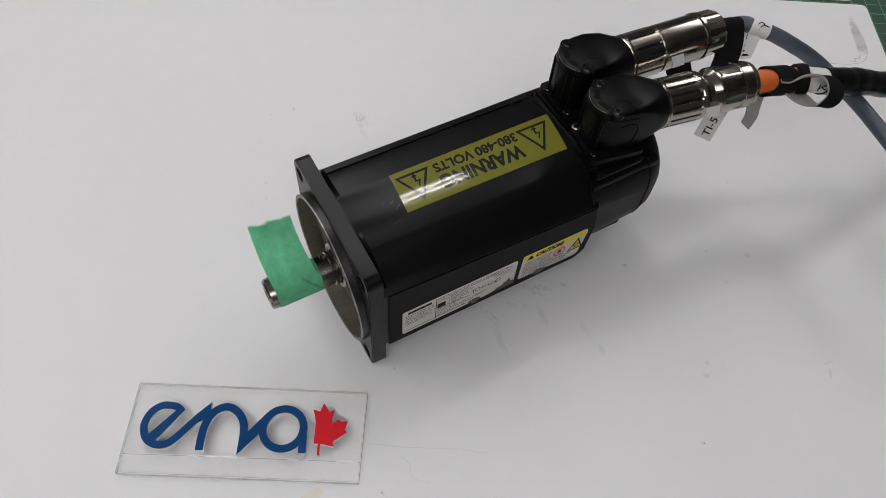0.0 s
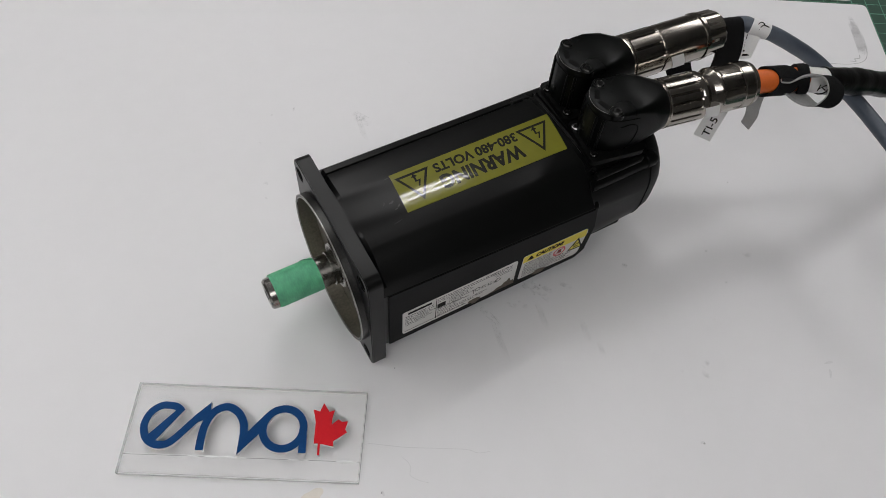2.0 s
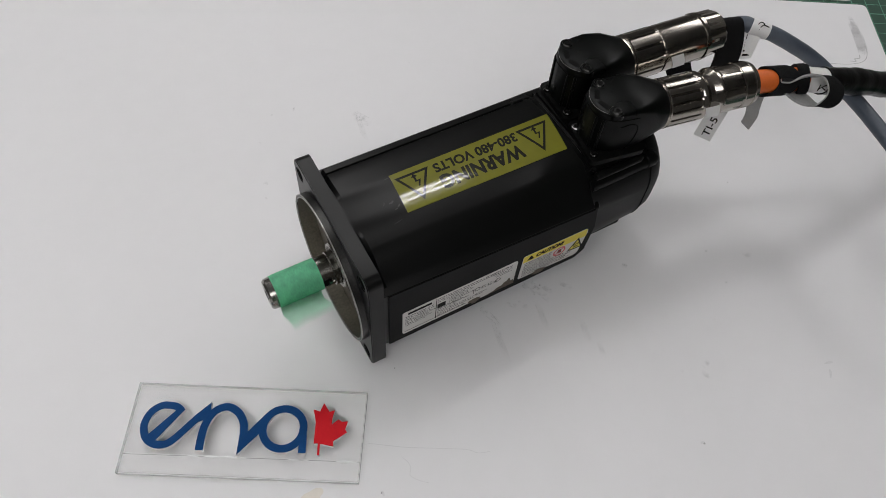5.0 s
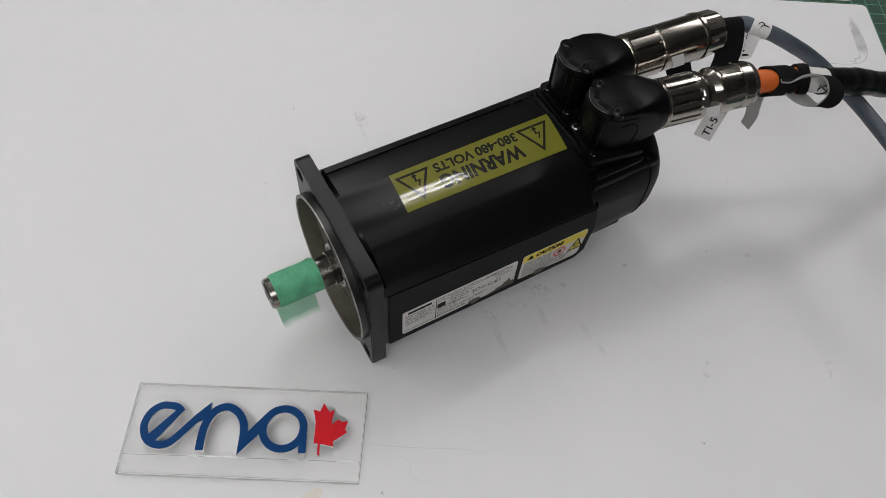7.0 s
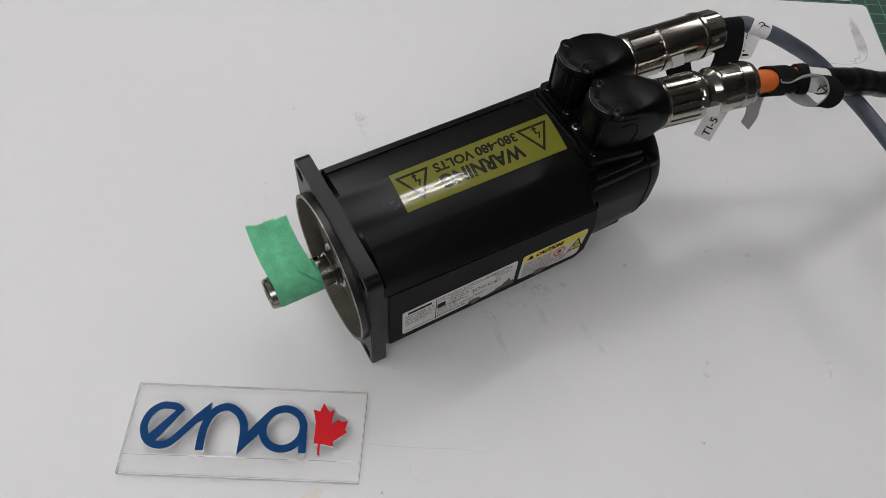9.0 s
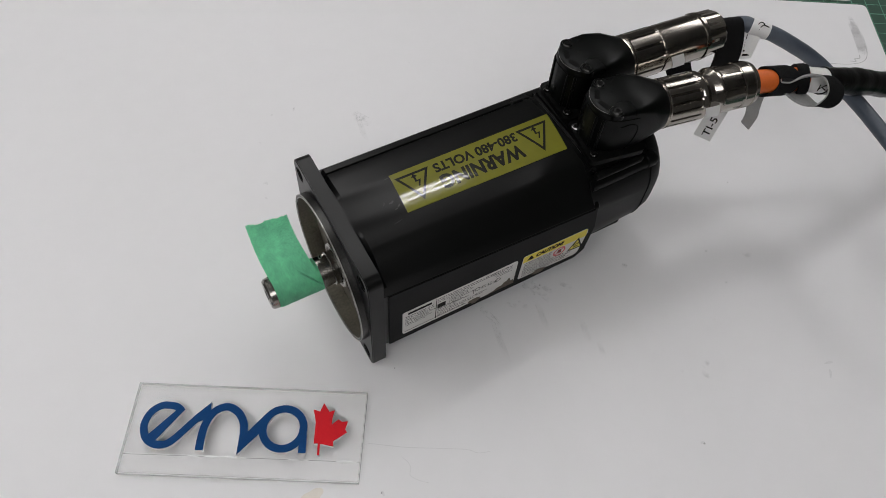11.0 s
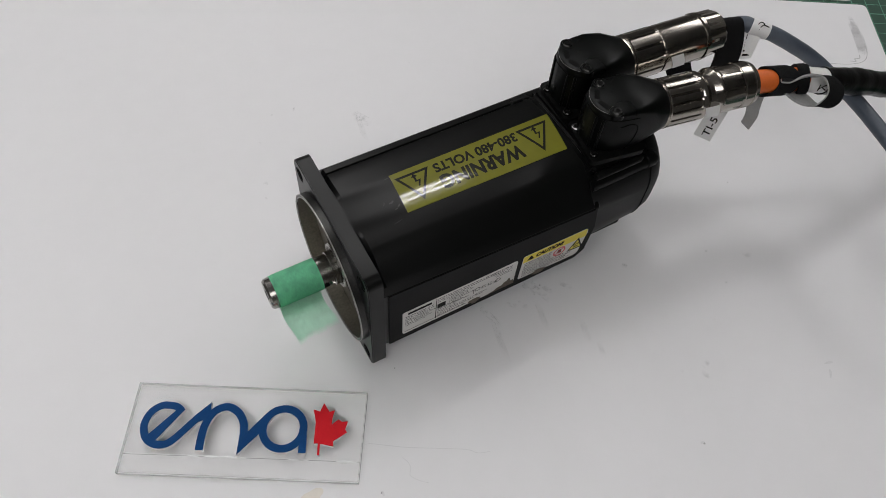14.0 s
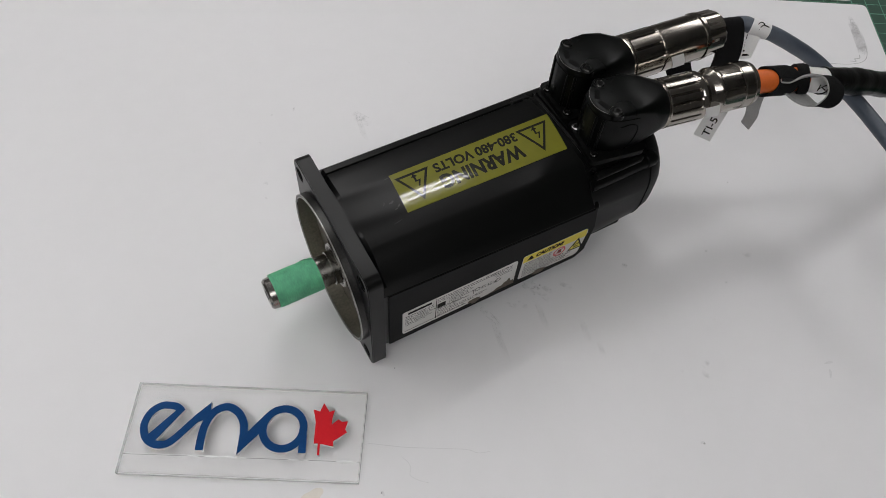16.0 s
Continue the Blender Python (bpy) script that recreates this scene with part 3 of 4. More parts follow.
def tape(parent):
    R = 13.6
    wrap = []
    for x, r in ((-52.5, R + 0.05), (-52.5, R + 0.7), (-15.5, R + 0.7), (-15.5, R + 0.05)):
        wrap.append((x, r))
    part("tape_wrap", lathe(wrap, 96, caps=False), TAPE, parent, "green paper tape wound round the shaft")
    under = lathe([(-54.5, R + 0.03), (-54.5, R + 0.35), (-50, R + 0.35)], 96, caps=False)
    part("tape_end", under, TAPE, parent)
    # the free end leaves the shaft at a tangent and curls a little
    rows, n = [], 30
    ang = radians(-134)
    y, z = (R + 0.9) * math.sin(ang), (R + 0.9) * math.cos(ang)
    head = ang + math.pi / 2
    length, ds = 69.0, 69.0 / 30
    for i in range(n + 1):
        s = i * ds
        k = 1 / (R + 0.9) if s < 7 else (0.014 + 0.02 * math.exp(-(s - 7) / 8) if s < 38 else -0.012)
        rows.append((y, z, head, s))
        y += math.sin(head) * ds
        z += math.cos(head) * ds
        head += k * ds
    random.seed(4)
    cols = 32
    torn = [1.5 * noise.noise(Vector((j * 0.23, 3.1, 0))) + random.uniform(-0.25, 0.25) + 4.0 * (1 - j / cols) ** 1.5 - 1.3 * math.exp(-((j - 9) / 3.5) ** 2) for j in range(cols + 1)]
    bm = bmesh.new()
    grids = []
    for side in (-0.18, 0.18):
        g = []
        for i, (py, pz, h, s) in enumerate(rows):
            ny, nz = -math.cos(h) * side, math.sin(h) * side
            line = []
            for j in range(cols + 1):
                f = s / length
                x = -52.5 + (37 - 2.0 * f) * j / cols - 2.4 * f - 2.4 * math.sin(math.pi * f)
                e = torn[j] * max(0, (f - 0.8) / 0.2)
                w = 1.1 * noise.noise(Vector((x * 0.07, s * 0.07, 1))) * f + 0.45 * noise.noise(Vector((x * 0.22, s * 0.22, 4))) * f
                line.append(bm.verts.new(V(x, py + ny + math.sin(h) * e - math.cos(h) * w, pz + nz + math.cos(h) * e + math.sin(h) * w)))
            g.append(line)
        grids.append(g)
    a, b = grids
    for i in range(n):
        for j in range(cols):
            bm.faces.new((a[i][j], a[i][j + 1], a[i + 1][j + 1], a[i + 1][j])).material_index = 1
            bm.faces.new((b[i][j], b[i + 1][j], b[i + 1][j + 1], b[i][j + 1]))
    for i in range(n):
        bm.faces.new((a[i][0], a[i + 1][0], b[i + 1][0], b[i][0]))
        bm.faces.new((a[i][cols], b[i][cols], b[i + 1][cols], a[i + 1][cols]))
    for j in range(cols):
        bm.faces.new((a[n][j], a[n][j + 1], b[n][j + 1], b[n][j]))
        bm.faces.new((a[0][j], b[0][j], b[0][j + 1], a[0][j + 1]))
    # the crease: a thin ridge with its shade put into the colour
    fold = []
    for k in range(9):
        py, pz, h, _ = rows[8 - k]
        fold.append((-32 + 15.5 * k / 8, py - math.cos(h) * 0.35, pz + math.sin(h) * 0.35))
    part("tape_crease", tube(fold, lambda f: 0.12 + 0.38 * math.sin(math.pi * (0.05 + 0.9 * f)), 6, 4), FOLD_SHADE, parent, "crease across the tape, its shade coloured dark green")
    part("tape_flag", bm, [TAPE, TAPE_BACK], parent, "free end of green paper tape with a torn edge", angle=60)


SHAFT = shaft()
tape(SHAFT)


def turn(t):
    """The flag's angle in degrees, from straight up and on over the far side."""
    knots = [(0.0, 43.0), (2.08, 1291.0), (2.13, 1302.0), (2.18, 1304.0), (2.7, 1304.0), (2.76, 1281.0), (3.0, 1139.5), (9.13, -2532.0), (9.2, -2540.0), (9.24, -2541.0),
             (9.6, -2541.0), (9.68, -2530.0), (11.3, -1557.4), (13.0, -537.4), (13.04, -525.0), (13.5, -525.0), (13.56, -551.0), (13.8, -675.0), (16.0, -1995.0)]
    for (t0, a0), (t1, a1) in zip(knots, knots[1:]):
        if t <= t1:
            return a0 + (a1 - a0) * (t - t0) / (t1 - t0)
    return knots[-1][1]


def motions():
    rows = []
    for i in range(0, 481):
        t = i / 30
        rows.append((t, pose(0, 0, 68.9 * U, -turn(t))))
    walk(SHAFT, rows)


# ---- labels on the motor ----
def set_words(text, x0, y0, w, h, bold=0.0, slant=0.0):
    bm = words(text, 10, bold)
    xs, ys = [v.co.x for v in bm.verts], [v.co.y for v in bm.verts]
    a, b, c, d = min(xs), max(xs), min(ys), max(ys)
    for v in bm.verts:
        y = (v.co.y - c) / (d - c) * h
        v.co.x, v.co.y = (x0 + (v.co.x - a) / (b - a) * w + slant * y) * U, (y0 + y) * U
    return bm


def bars(rows):
    """Unreadable print: rows of (x, y, w, h)."""
    bm = bmesh.new()
    for x, y, w, h in rows:
        bm.faces.new([bm.verts.new(V(*p, 0)) for p in ((x, y), (x + w, y), (x + w, y + h), (x, y + h))])
    return bm


def densify(bm, longest=2.5):
    """Cuts long edges, so that print follows a curved back."""
    for _ in range(6):
        es = [e for e in bm.edges if e.calc_length() > longest * U]
        if not es:
            break
        bmesh.ops.subdivide_edges(bm, edges=es, cuts=1)
        bmesh.ops.triangulate(bm, faces=[f for f in bm.faces if len(f.verts) > 3])
    return bm


def on_top(lift):
    """From the film's own plane (along the text, up the text) to the crowned back of the motor."""
    def f(s, v, c):
        a, b = s / 153.0, v / 39.4
        x = (213 - 153 * a) * (1 - b) + (207.3 - 150 * a) * b
        y = (15.9 - 0.2 * a) * (1 - b) + (-24.5 + 1.4 * a) * b
        return (x, y, crown(y) + lift + c)
    return f


def on_side(lift):
    return lambda a, b, c: (a, -71.2 - lift - c, b)


def grid_sheet(w, h, nx, ny, thick):
    bm = bmesh.new()
    g = [[bm.verts.new(V(w * i / nx, h * j / ny, 0)) for j in range(ny + 1)] for i in range(nx + 1)]
    for i in range(nx):
        for j in range(ny):
            bm.faces.new((g[i][j], g[i + 1][j], g[i + 1][j + 1], g[i][j + 1]))
    got = bmesh.ops.extrude_face_region(bm, geom=bm.faces[:])
    bmesh.ops.translate(bm, verts=[v for v in got["geom"] if isinstance(v, bmesh.types.BMVert)], vec=(0, 0, thick * U))
    return bm


def triangle_frame(x0, x1, y0, xm, y1, w):
    cx, cy = (x0 + x1 + xm) / 3, (y0 * 2 + y1) / 3
    k = 1 - w
    outer = [(x0, y0), (x1, y0), (xm, y1)]
    return [outer, [(cx + (x - cx) * k, cy + (y - cy) * k) for x, y in outer]]


def flash(cx, cy, k):
    """A lightning arrow."""
    pts = [(0.0, 9), (3.4, 4.6), (1.0, 4.6), (1.0, 0.2), (5.2, 0.2), (1.6, -7.5), (-0.2, -7.2), (2.6, -1.4), (-1.2, -1.4), (-1.2, 4.6), (-3.4, 4.6)]
    return [[(cx - x * k, cy - y * k) for x, y in pts]]


def warning_label():
    film = part("warning_label", warp(grid_sheet(153, 39.4, 8, 24, 0.25), on_top(0.12)), YELLOW_FILM, MOTOR, "glossy yellow warning film with black print")
    part("lettering", warp(densify(set_words("WARNING", 37, 18.4, 79, 14.0, 0.6)), on_top(0.45)), FILM_INK, film, "black capitals", smooth=False)
    part("lettering", warp(densify(set_words("380-480 VOLTS", 37, 5.4, 79.5, 9.8, 0.5)), on_top(0.45)), FILM_INK, film, "black capitals", smooth=False)
    for x0, x1, xm in ((4.5, 35.5, 19.5), (120, 150.5, 135)):
        part("warning_triangle", warp(densify(flat(triangle_frame(x0, x1, 5.5, xm, 34, 0.24))), on_top(0.45)), FILM_INK, film, smooth=False)
        part("lightning_arrow", warp(densify(flat(flash(xm - 0.4, 14.5, 0.82))), on_top(0.45)), FILM_INK, film, smooth=False)


def name_plate():
    random.seed(11)
    pts = rounded_rect(111, 37, 2.5, 4, 83.5, 59.5)
    plate = part("name_plate", warp(slab([pts], 0.3), on_side(0.0)), LABEL_WHITE, MOTOR, "worn white name plate with fine print")
    rows = [(33, 71.8, 22, 3.4)]
    part("brand_bar", warp(bars(rows), on_side(0.36)), INK, plate, smooth=False)
    rows = []

    def line_of_print(x, y, end, h):
        while x < end:
            w = random.choice((0.7, 0.9, 1.1, 1.4))
            rows.append((x, y + random.uniform(-0.08, 0.08), w, h))
            x += w + (1.5 if random.random() < 0.16 else 0.35)

    for k, n in enumerate((26, 27, 24, 27, 22, 25, 18)):
        line_of_print(30.6, 68.4 - k * 2.45, 30.6 + n, 1.25)
    for k, (x, end) in enumerate(((61, 128), (61, 119), (61, 94), (72, 95), (72, 90), (72, 96), (61, 84), (61, 92), (61, 80), (61, 101), (61, 97), (61, 88))):
        line_of_print(x, 74.4 - k * 2.6, end, 1.2)
    for k in range(4):
        line_of_print(112 + 2 * k, 73.5 - 2.5 * k, 134, 1.0)
    line_of_print(98, 52.4, 110, 1.0)
    line_of_print(98, 50.2, 106, 1.0)
    rows += [(30, 44.2, 60, 0.9)]
    part("fine_print", warp(bars(rows), on_side(0.36)), INK_GREY, plate, smooth=False)
    rows = [(59.2, 43, 0.7, 34), (60, 58, 26, 0.5), (96, 55, 0.5, 9), (60.6, 59.5, 8, 7), (104.2, 58.6, 1, 4), (106, 58.6, 2.6, 0.9), (106, 61.4, 2.6, 0.9), (110.6, 58, 0.9, 4.6), (112.2, 58, 2.4, 0.9), (112.2, 60, 1.8, 0.8), (112.2, 62, 2.4, 0.8), (116, 60, 5, 0.8), (116, 57.8, 4, 0.8)]
    part("printed_mark", warp(bars(rows), on_side(0.37)), INK, plate, smooth=False)
    for cx in (100, 120.5):
        part("printed_ring", warp(flat([circle(cx, 60.6, 2.9), circle(cx, 60.6, 2.1)]), on_side(0.37)), INK, plate, smooth=False)
    edge = [(111, 41), (114, 42.5), (118, 43), (121, 46), (126, 46.5), (128, 50), (131, 51), (133, 55), (135, 49), (138, 48), (139.2, 44), (139.2, 41)]
    part("worn_patch", warp(flat([edge]), on_side(0.4)), DIRT, plate, "scraped brown dirt on the label")
    blob = [(98 + 5 * math.cos(a) * (1 + 0.4 * math.sin(3 * a)), 42.5 + 3.4 * math.sin(a)) for a in np.linspace(0, 2 * math.pi, 14)[:-1]]
    part("glue_lump", warp(slab([blob], 1.2, 0.4), on_side(0.3)), DIRT, plate)


def caution_label():
    random.seed(12)
    pts = [(143.6, 44.2), (144.8, 42.6), (206, 40.2), (209, 43), (213.4, 72), (212.4, 77.5), (210, 78.4), (146, 79), (144.6, 77.8)]
    plate = part("caution_label", warp(slab([pts], 0.3), on_side(0.0)), LABEL_WHITE, MOTOR, "white and yellow caution label with fine print")
    part("yellow_band", warp(flat([[(144.7, 68.6), (212.6, 66.6), (212.4, 77.5), (210, 78.4), (146, 79), (144.6, 77.8)]]), on_side(0.34)), LABEL_YELLOW, plate, smooth=False)
    part("lettering", warp(set_words("CAUTION!", 157.5, 70.2, 29, 6.2, 0.95, 0.16), on_side(0.4)), INK, plate, "black slanted capitals", smooth=False)
    part("warning_triangle", warp(flat([[(148.6, 70.2), (156.4, 70.0), (152.5, 77)]]), on_side(0.4)), INK, plate, smooth=False)
    part("prohibition_ring", warp(flat([circle(185, 60.5, 6.6), circle(185, 60.5, 5.1)]), on_side(0.4)), RED_INK, plate, smooth=False)
    part("prohibition_bar", warp(flat([[(180.4, 57), (181.4, 55.9), (189.6, 64), (188.6, 65.1)]]), on_side(0.42)), RED_INK, plate, smooth=False)
    part("printed_mark", warp(flat([[(182.4, 57.6), (187.6, 57.6), (186.6, 63.6), (183.4, 63.6)]]), on_side(0.37)), INK, plate, smooth=False)
    part("hot_triangle", warp(flat([[(194.5, 52.5), (212, 50.8), (204.5, 69.5)]]), on_side(0.38)), INK, plate, smooth=False)
    part("hot_triangle_fill", warp(flat([[(197, 54), (209.6, 52.8), (204.2, 66)]]), on_side(0.42)), LABEL_YELLOW, plate, smooth=False)
    part("printed_mark", warp(bars([(201, 55, 5.4, 1.4), (200.8, 57.4, 1.1, 4), (203, 57.4, 1.1, 4), (205.2, 57.4, 1.1, 4)]), on_side(0.45)), INK, plate, smooth=False)
    rows = []
    for k in range(8):
        x, end = 147, (176 if k < 4 else random.uniform(190, 202))
        while x < end:
            w = random.choice((0.8, 1.1, 1.5))
            rows.append((x, 65 - k * 2.9 - (x - 147) * 0.03, min(w, end - x), 1.7))
            x += w + (1.7 if random.random() < 0.18 else 0.4)
    part("fine_print", warp(bars(rows), on_side(0.36)), INK_GREY, plate, smooth=False)
    blob = [(166 + 6 * math.cos(a) * (1 + 0.3 * math.sin(4 * a)), 42 + 3.2 * math.sin(a)) for a in np.linspace(0, 2 * math.pi, 15)[:-1]]
    part("glue_lump", warp(slab([blob], 1.0, 0.3), on_side(0.3)), DIRT, plate)


def smears():
    for x, y, w, l, t in ((50, -9, 1.6, 5, 20), (54, -14, 1.2, 3.5, 40), (51, -16, 0.8, 3, 10), (44, -8, 0.7, 4, 60), (57.5, 14, 0.5, 7, 8), (47, -27, 0.4, 9, 10)):
        c, s = math.cos(radians(t)), math.sin(radians(t))
        loop = [(x + c * a - s * b, y + s * a + c * b) for a, b in [(l / 2 * math.cos(k), w / 2 * math.sin(k) * (1 + 0.4 * math.sin(3 * k))) for k in np.linspace(0, 2 * math.pi, 13)[:-1]]]
        part("smear", warp(densify(flat([loop])), lambda p, q, r: (p, q, crown(q) + 0.12)), SMEAR, MOTOR, "pale smear on the paint", smooth=False)


smears()
warning_label()
name_plate()
caution_label()


# ---- the clear plaque with its emblem ----
def band(path, w, n=10, taper=None):
    """The outline of a stroke of even width along a smooth path."""
    c = smooth_path([(x, y, 0) for x, y in path], n)
    left, right = [], []
    for i, p in enumerate(c):
        d = (c[min(i + 1, len(c) - 1)] - c[max(i - 1, 0)]).normalized()
        k = w / 2 * (taper(i / (len(c) - 1)) if taper else 1)
        left.append((p.x - d.y * k, p.y + d.x * k))
        right.append((p.x + d.y * k, p.y - d.x * k))
    return left + right[::-1]


def plaque():
    ob = empty("plaque", upose(-222.1, -54.7, 0.15, 0, 0, -30.93))
    tagged(ob, "clear acrylic plaque with a blue emblem and red leaf, lying flat", "plaque")
    bm = slab([[(-0.4, -1.0), (195.4, -1.2), (195.9, 75.2), (-0.2, 75.7)]], 6.0, 0.7)
    bm.normal_update()
    for f in bm.faces:
        f.material_index = int(abs(f.normal.z) < 0.9)
    part("clear_sheet", bm, [ACRYLIC, ACRYLIC_EDGE], ob, "clear acrylic sheet", angle=30)
    # Thin grey tubes draw the shade line under two edges.
    corners = [(-0.4, -1.0), (195.4, -1.2), (195.9, 75.2), (-0.2, 75.7)]
    for a, b in zip(corners, corners[1:3]):
        run = [(a[0] + (b[0] - a[0]) * f, a[1] + (b[1] - a[1]) * f, 0.35) for f in (0, 0.25, 0.5, 0.75, 1)]
        part("edge_shade", tube(run, lambda f: 0.16 + 0.1 * noise.noise(Vector((f * 14, a[0], a[1]))), 6, 8), EDGE_SHADE, ob, "dark line put in for the shade at the lower edge")
    line = [[(x, 14.7 + 0.004 * (x - 90) + 0.22 * math.cos(t), 6.0 + 0.14 * math.sin(t)) for t in np.linspace(0, 2 * math.pi, 7)[:-1]] for x in (1, 60, 130, 195)]
    part("score_line", loft(line), CREASE, ob, "fine score line across the acrylic")
    # Highlights along the score line, put in as small white ridges.
    for x, l, w in ((7, 6, 0.8), (21.5, 7, 0.9), (40, 5, 0.5), (59, 9, 1.0), (74, 13, 1.3), (88, 15, 1.5), (100, 5, 1.1), (141, 9, 0.8), (151, 5, 0.6), (184, 17, 1.3)):
        glint = []
        for f in np.linspace(0, 1, 9):
            k = 0.85 * w * math.sin(math.pi * (0.04 + 0.92 * f)) ** 0.7
            px, py = x + l * (f - 0.5), 14.9 + 0.45 * math.sin(math.pi * f) - 0.3 * f
            glint.append([(px, py + k * math.cos(t), 6.0 + 0.55 * k * math.sin(t)) for t in np.linspace(0, 2 * math.pi, 9)[:-1]])
        part("score_glint", loft(glint), GLINT_WHITE, ob, "highlight on the score line, painted as a white ridge")

    step = [0.0]

    def raised(name, loops, color, tag=""):
        step[0] += 0.04
        loops = [[(x + (253 - x) * 0.0026, y + (-143 - y) * 0.0026) for x, y in lp] for lp in loops]
        base = part(name, place(slab(loops, 3.6), upose(0, 0, 6.05)), EDGE_WHITE, ob, tag, angle=30)
        part("face", place(slab(loops, 0.25 + step[0]), upose(0, 0, 9.65)), color, base, angle=30)

    hoop = [(42.0, 51.8), (37.5, 54.6), (31.0, 55.6), (24.5, 54.8), (17.2, 48.8), (14.2, 38.2), (17.4, 28.6), (23.6, 23.4), (31.5, 22), (38.4, 24.6), (45.5, 32), (52.5, 40.5), (58.5, 47.6)]
    raised("emblem_hoop", [band(hoop, 6.2)], BLUE_PLASTIC, "raised blue looped shape")
    raised("emblem_bar", [[(45.2, 52.8), (40.6, 55.2), (36.8, 50.4), (18.4, 29), (20.2, 24), (25.8, 24.6)]], BLUE_PLASTIC, "raised blue bar")
    raised("emblem_bar", [[(54.2, 47.6), (65.9, 59.6), (66.4, 53.0), (66, 46), (58, 42)]], BLUE_PLASTIC, "raised blue pointed bar")
    arch = [(63.5, 19), (63.3, 28), (63.9, 38), (66.4, 46.5), (71.5, 53.2), (80.5, 56.2), (89.8, 51.8), (95.6, 43.4), (97.2, 35.4)]
    raised("emblem_arch", [band(arch, 6.5)], BLUE_PLASTIC, "raised blue arch")
    raised("emblem_bar", [[(94.5, 16.4), (110.8, 35.3), (114.5, 46), (112.6, 51.0), (100.3, 35.6), (100.0, 39), (93.8, 38), (94.2, 33)]], BLUE_PLASTIC, "raised blue pointed bar")
    raised("emblem_ring", [circle(129.2, 39.6, 20.0, 56), circle(129.2, 39.6, 13.7, 48)], BLUE_PLASTIC, "raised blue ring")
    raised("emblem_stem", [band([(147.2, 20), (146.8, 30), (145.6, 40)], 6.2, 4)], BLUE_PLASTIC, "raised blue stem")
    leaf = [(160.5, 62.8), (157.9, 55.4), (152.2, 56.9), (154.0, 51.5), (155.4, 45.9), (156.0, 28.2), (159.2, 28.4), (159.9, 18.8), (161.7, 18.8), (161.1, 28.2), (172.4, 26.3), (171.5, 30.6),
            (182.2, 38.5), (180.5, 41.1), (182.2, 47.9), (177.0, 47.3), (174.0, 49.3), (168.9, 44.4), (169.0, 51.2), (170.2, 57.0), (165.7, 55.4)]
    raised("leaf", [leaf], RED_PLASTIC, "raised red leaf")


plaque()


# ---- cables, straps and tags ----
def patch(x0, x1, r, a0, a1, shear=0.0, n=12):
    """A sticker on a sleeve about x; angles in degrees from +y over +z."""
    bm = bmesh.new()
    rows = []
    for x in (x0, x1):
        rows.append([])
        for i in range(n + 1):
            a = radians(a0 + (a1 - a0) * i / n)
            rows[-1].append(bm.verts.new(V(x + shear * i / n, r * math.cos(a), r * math.sin(a))))
    for i in range(n):
        bm.faces.new((rows[0][i], rows[1][i], rows[1][i + 1], rows[0][i + 1]))
    got = bmesh.ops.extrude_face_region(bm, geom=bm.faces[:])
    for v in got["geom"]:
        if isinstance(v, bmesh.types.BMVert):
            s = (r + 0.25) / r
            v.co.y *= s
            v.co.z *= s
    return bm


def tag_sheet(corners, n=6, bow=0.0):
    """A paper tag between four corners, slightly bowed."""
    a, b, c, d = [Vector(p) for p in corners]
    nn = (b - a).cross(d - a).normalized()
    bm = bmesh.new()
    g = []
    for i in range(n + 1):
        g.append([])
        for j in range(n + 1):
            s, t = i / n, j / n
            p = a.lerp(b, s).lerp(d.lerp(c, s), t) + nn * bow * math.sin(math.pi * t)
            g[-1].append(bm.verts.new(p * U))
    for i in range(n):
        for j in range(n):
            bm.faces.new((g[i][j], g[i + 1][j], g[i + 1][j + 1], g[i][j + 1]))
    got = bmesh.ops.extrude_face_region(bm, geom=bm.faces[:])
    bmesh.ops.translate(bm, verts=[v for v in got["geom"] if isinstance(v, bmesh.types.BMVert)], vec=nn * 0.25 * U)
    return bm, a, (b - a), (d - a), nn


GREY_PATH = [(384, 15.6, 154), (398, 15.5, 154.5), (424.4, 11.5, 154.0), (431.2, 4.6, 154.0), (437.5, -3.4, 153.0), (447.1, -12.1, 150.0), (464.4, -24.5, 140.0), (487.3, -36.4, 124.0), (501.0, -62.2, 111.0), (502.6, -90.1, 107.0), (498.1, -117.9, 106.0), (490.9, -152.0, 105.0), (483.0, -200.7, 100.0), (476.8, -262.9, 88.0), (483.1, -331.5, 60.0), (485.4, -398.4, 30.0), (515.4, -488.4, 7.2), (545.4, -588.4, 7.0)]
BLACK_PATH = [(372, -47.6, 153.8), (384, -51, 153.5), (398, -57, 153.5), (424.5, -66, 151.5), (458, -76, 142.5), (498.7, -81.4, 128), (538, -88, 112), (600, -101, 92), (668, -118, 72), (760, -150, 40), (850, -210, 10), (960, -300, 5.2), (1080, -380, 5.2)]


def grey_cable():
    bm = tube(GREY_PATH, 6.9, 18, 10, 0.03)
    ob = finish("grey_cable", bm, GREY_CABLE)
    tagged(ob, "blue-grey sheathed signal cable arching over the board", "cable")
    path = smooth_path(GREY_PATH, 10)
    part("cable_label", tube(path[30:46:3], 7.25, 20, 2), PAPER, ob, "white paper wrap with hand lettering")
    return ob


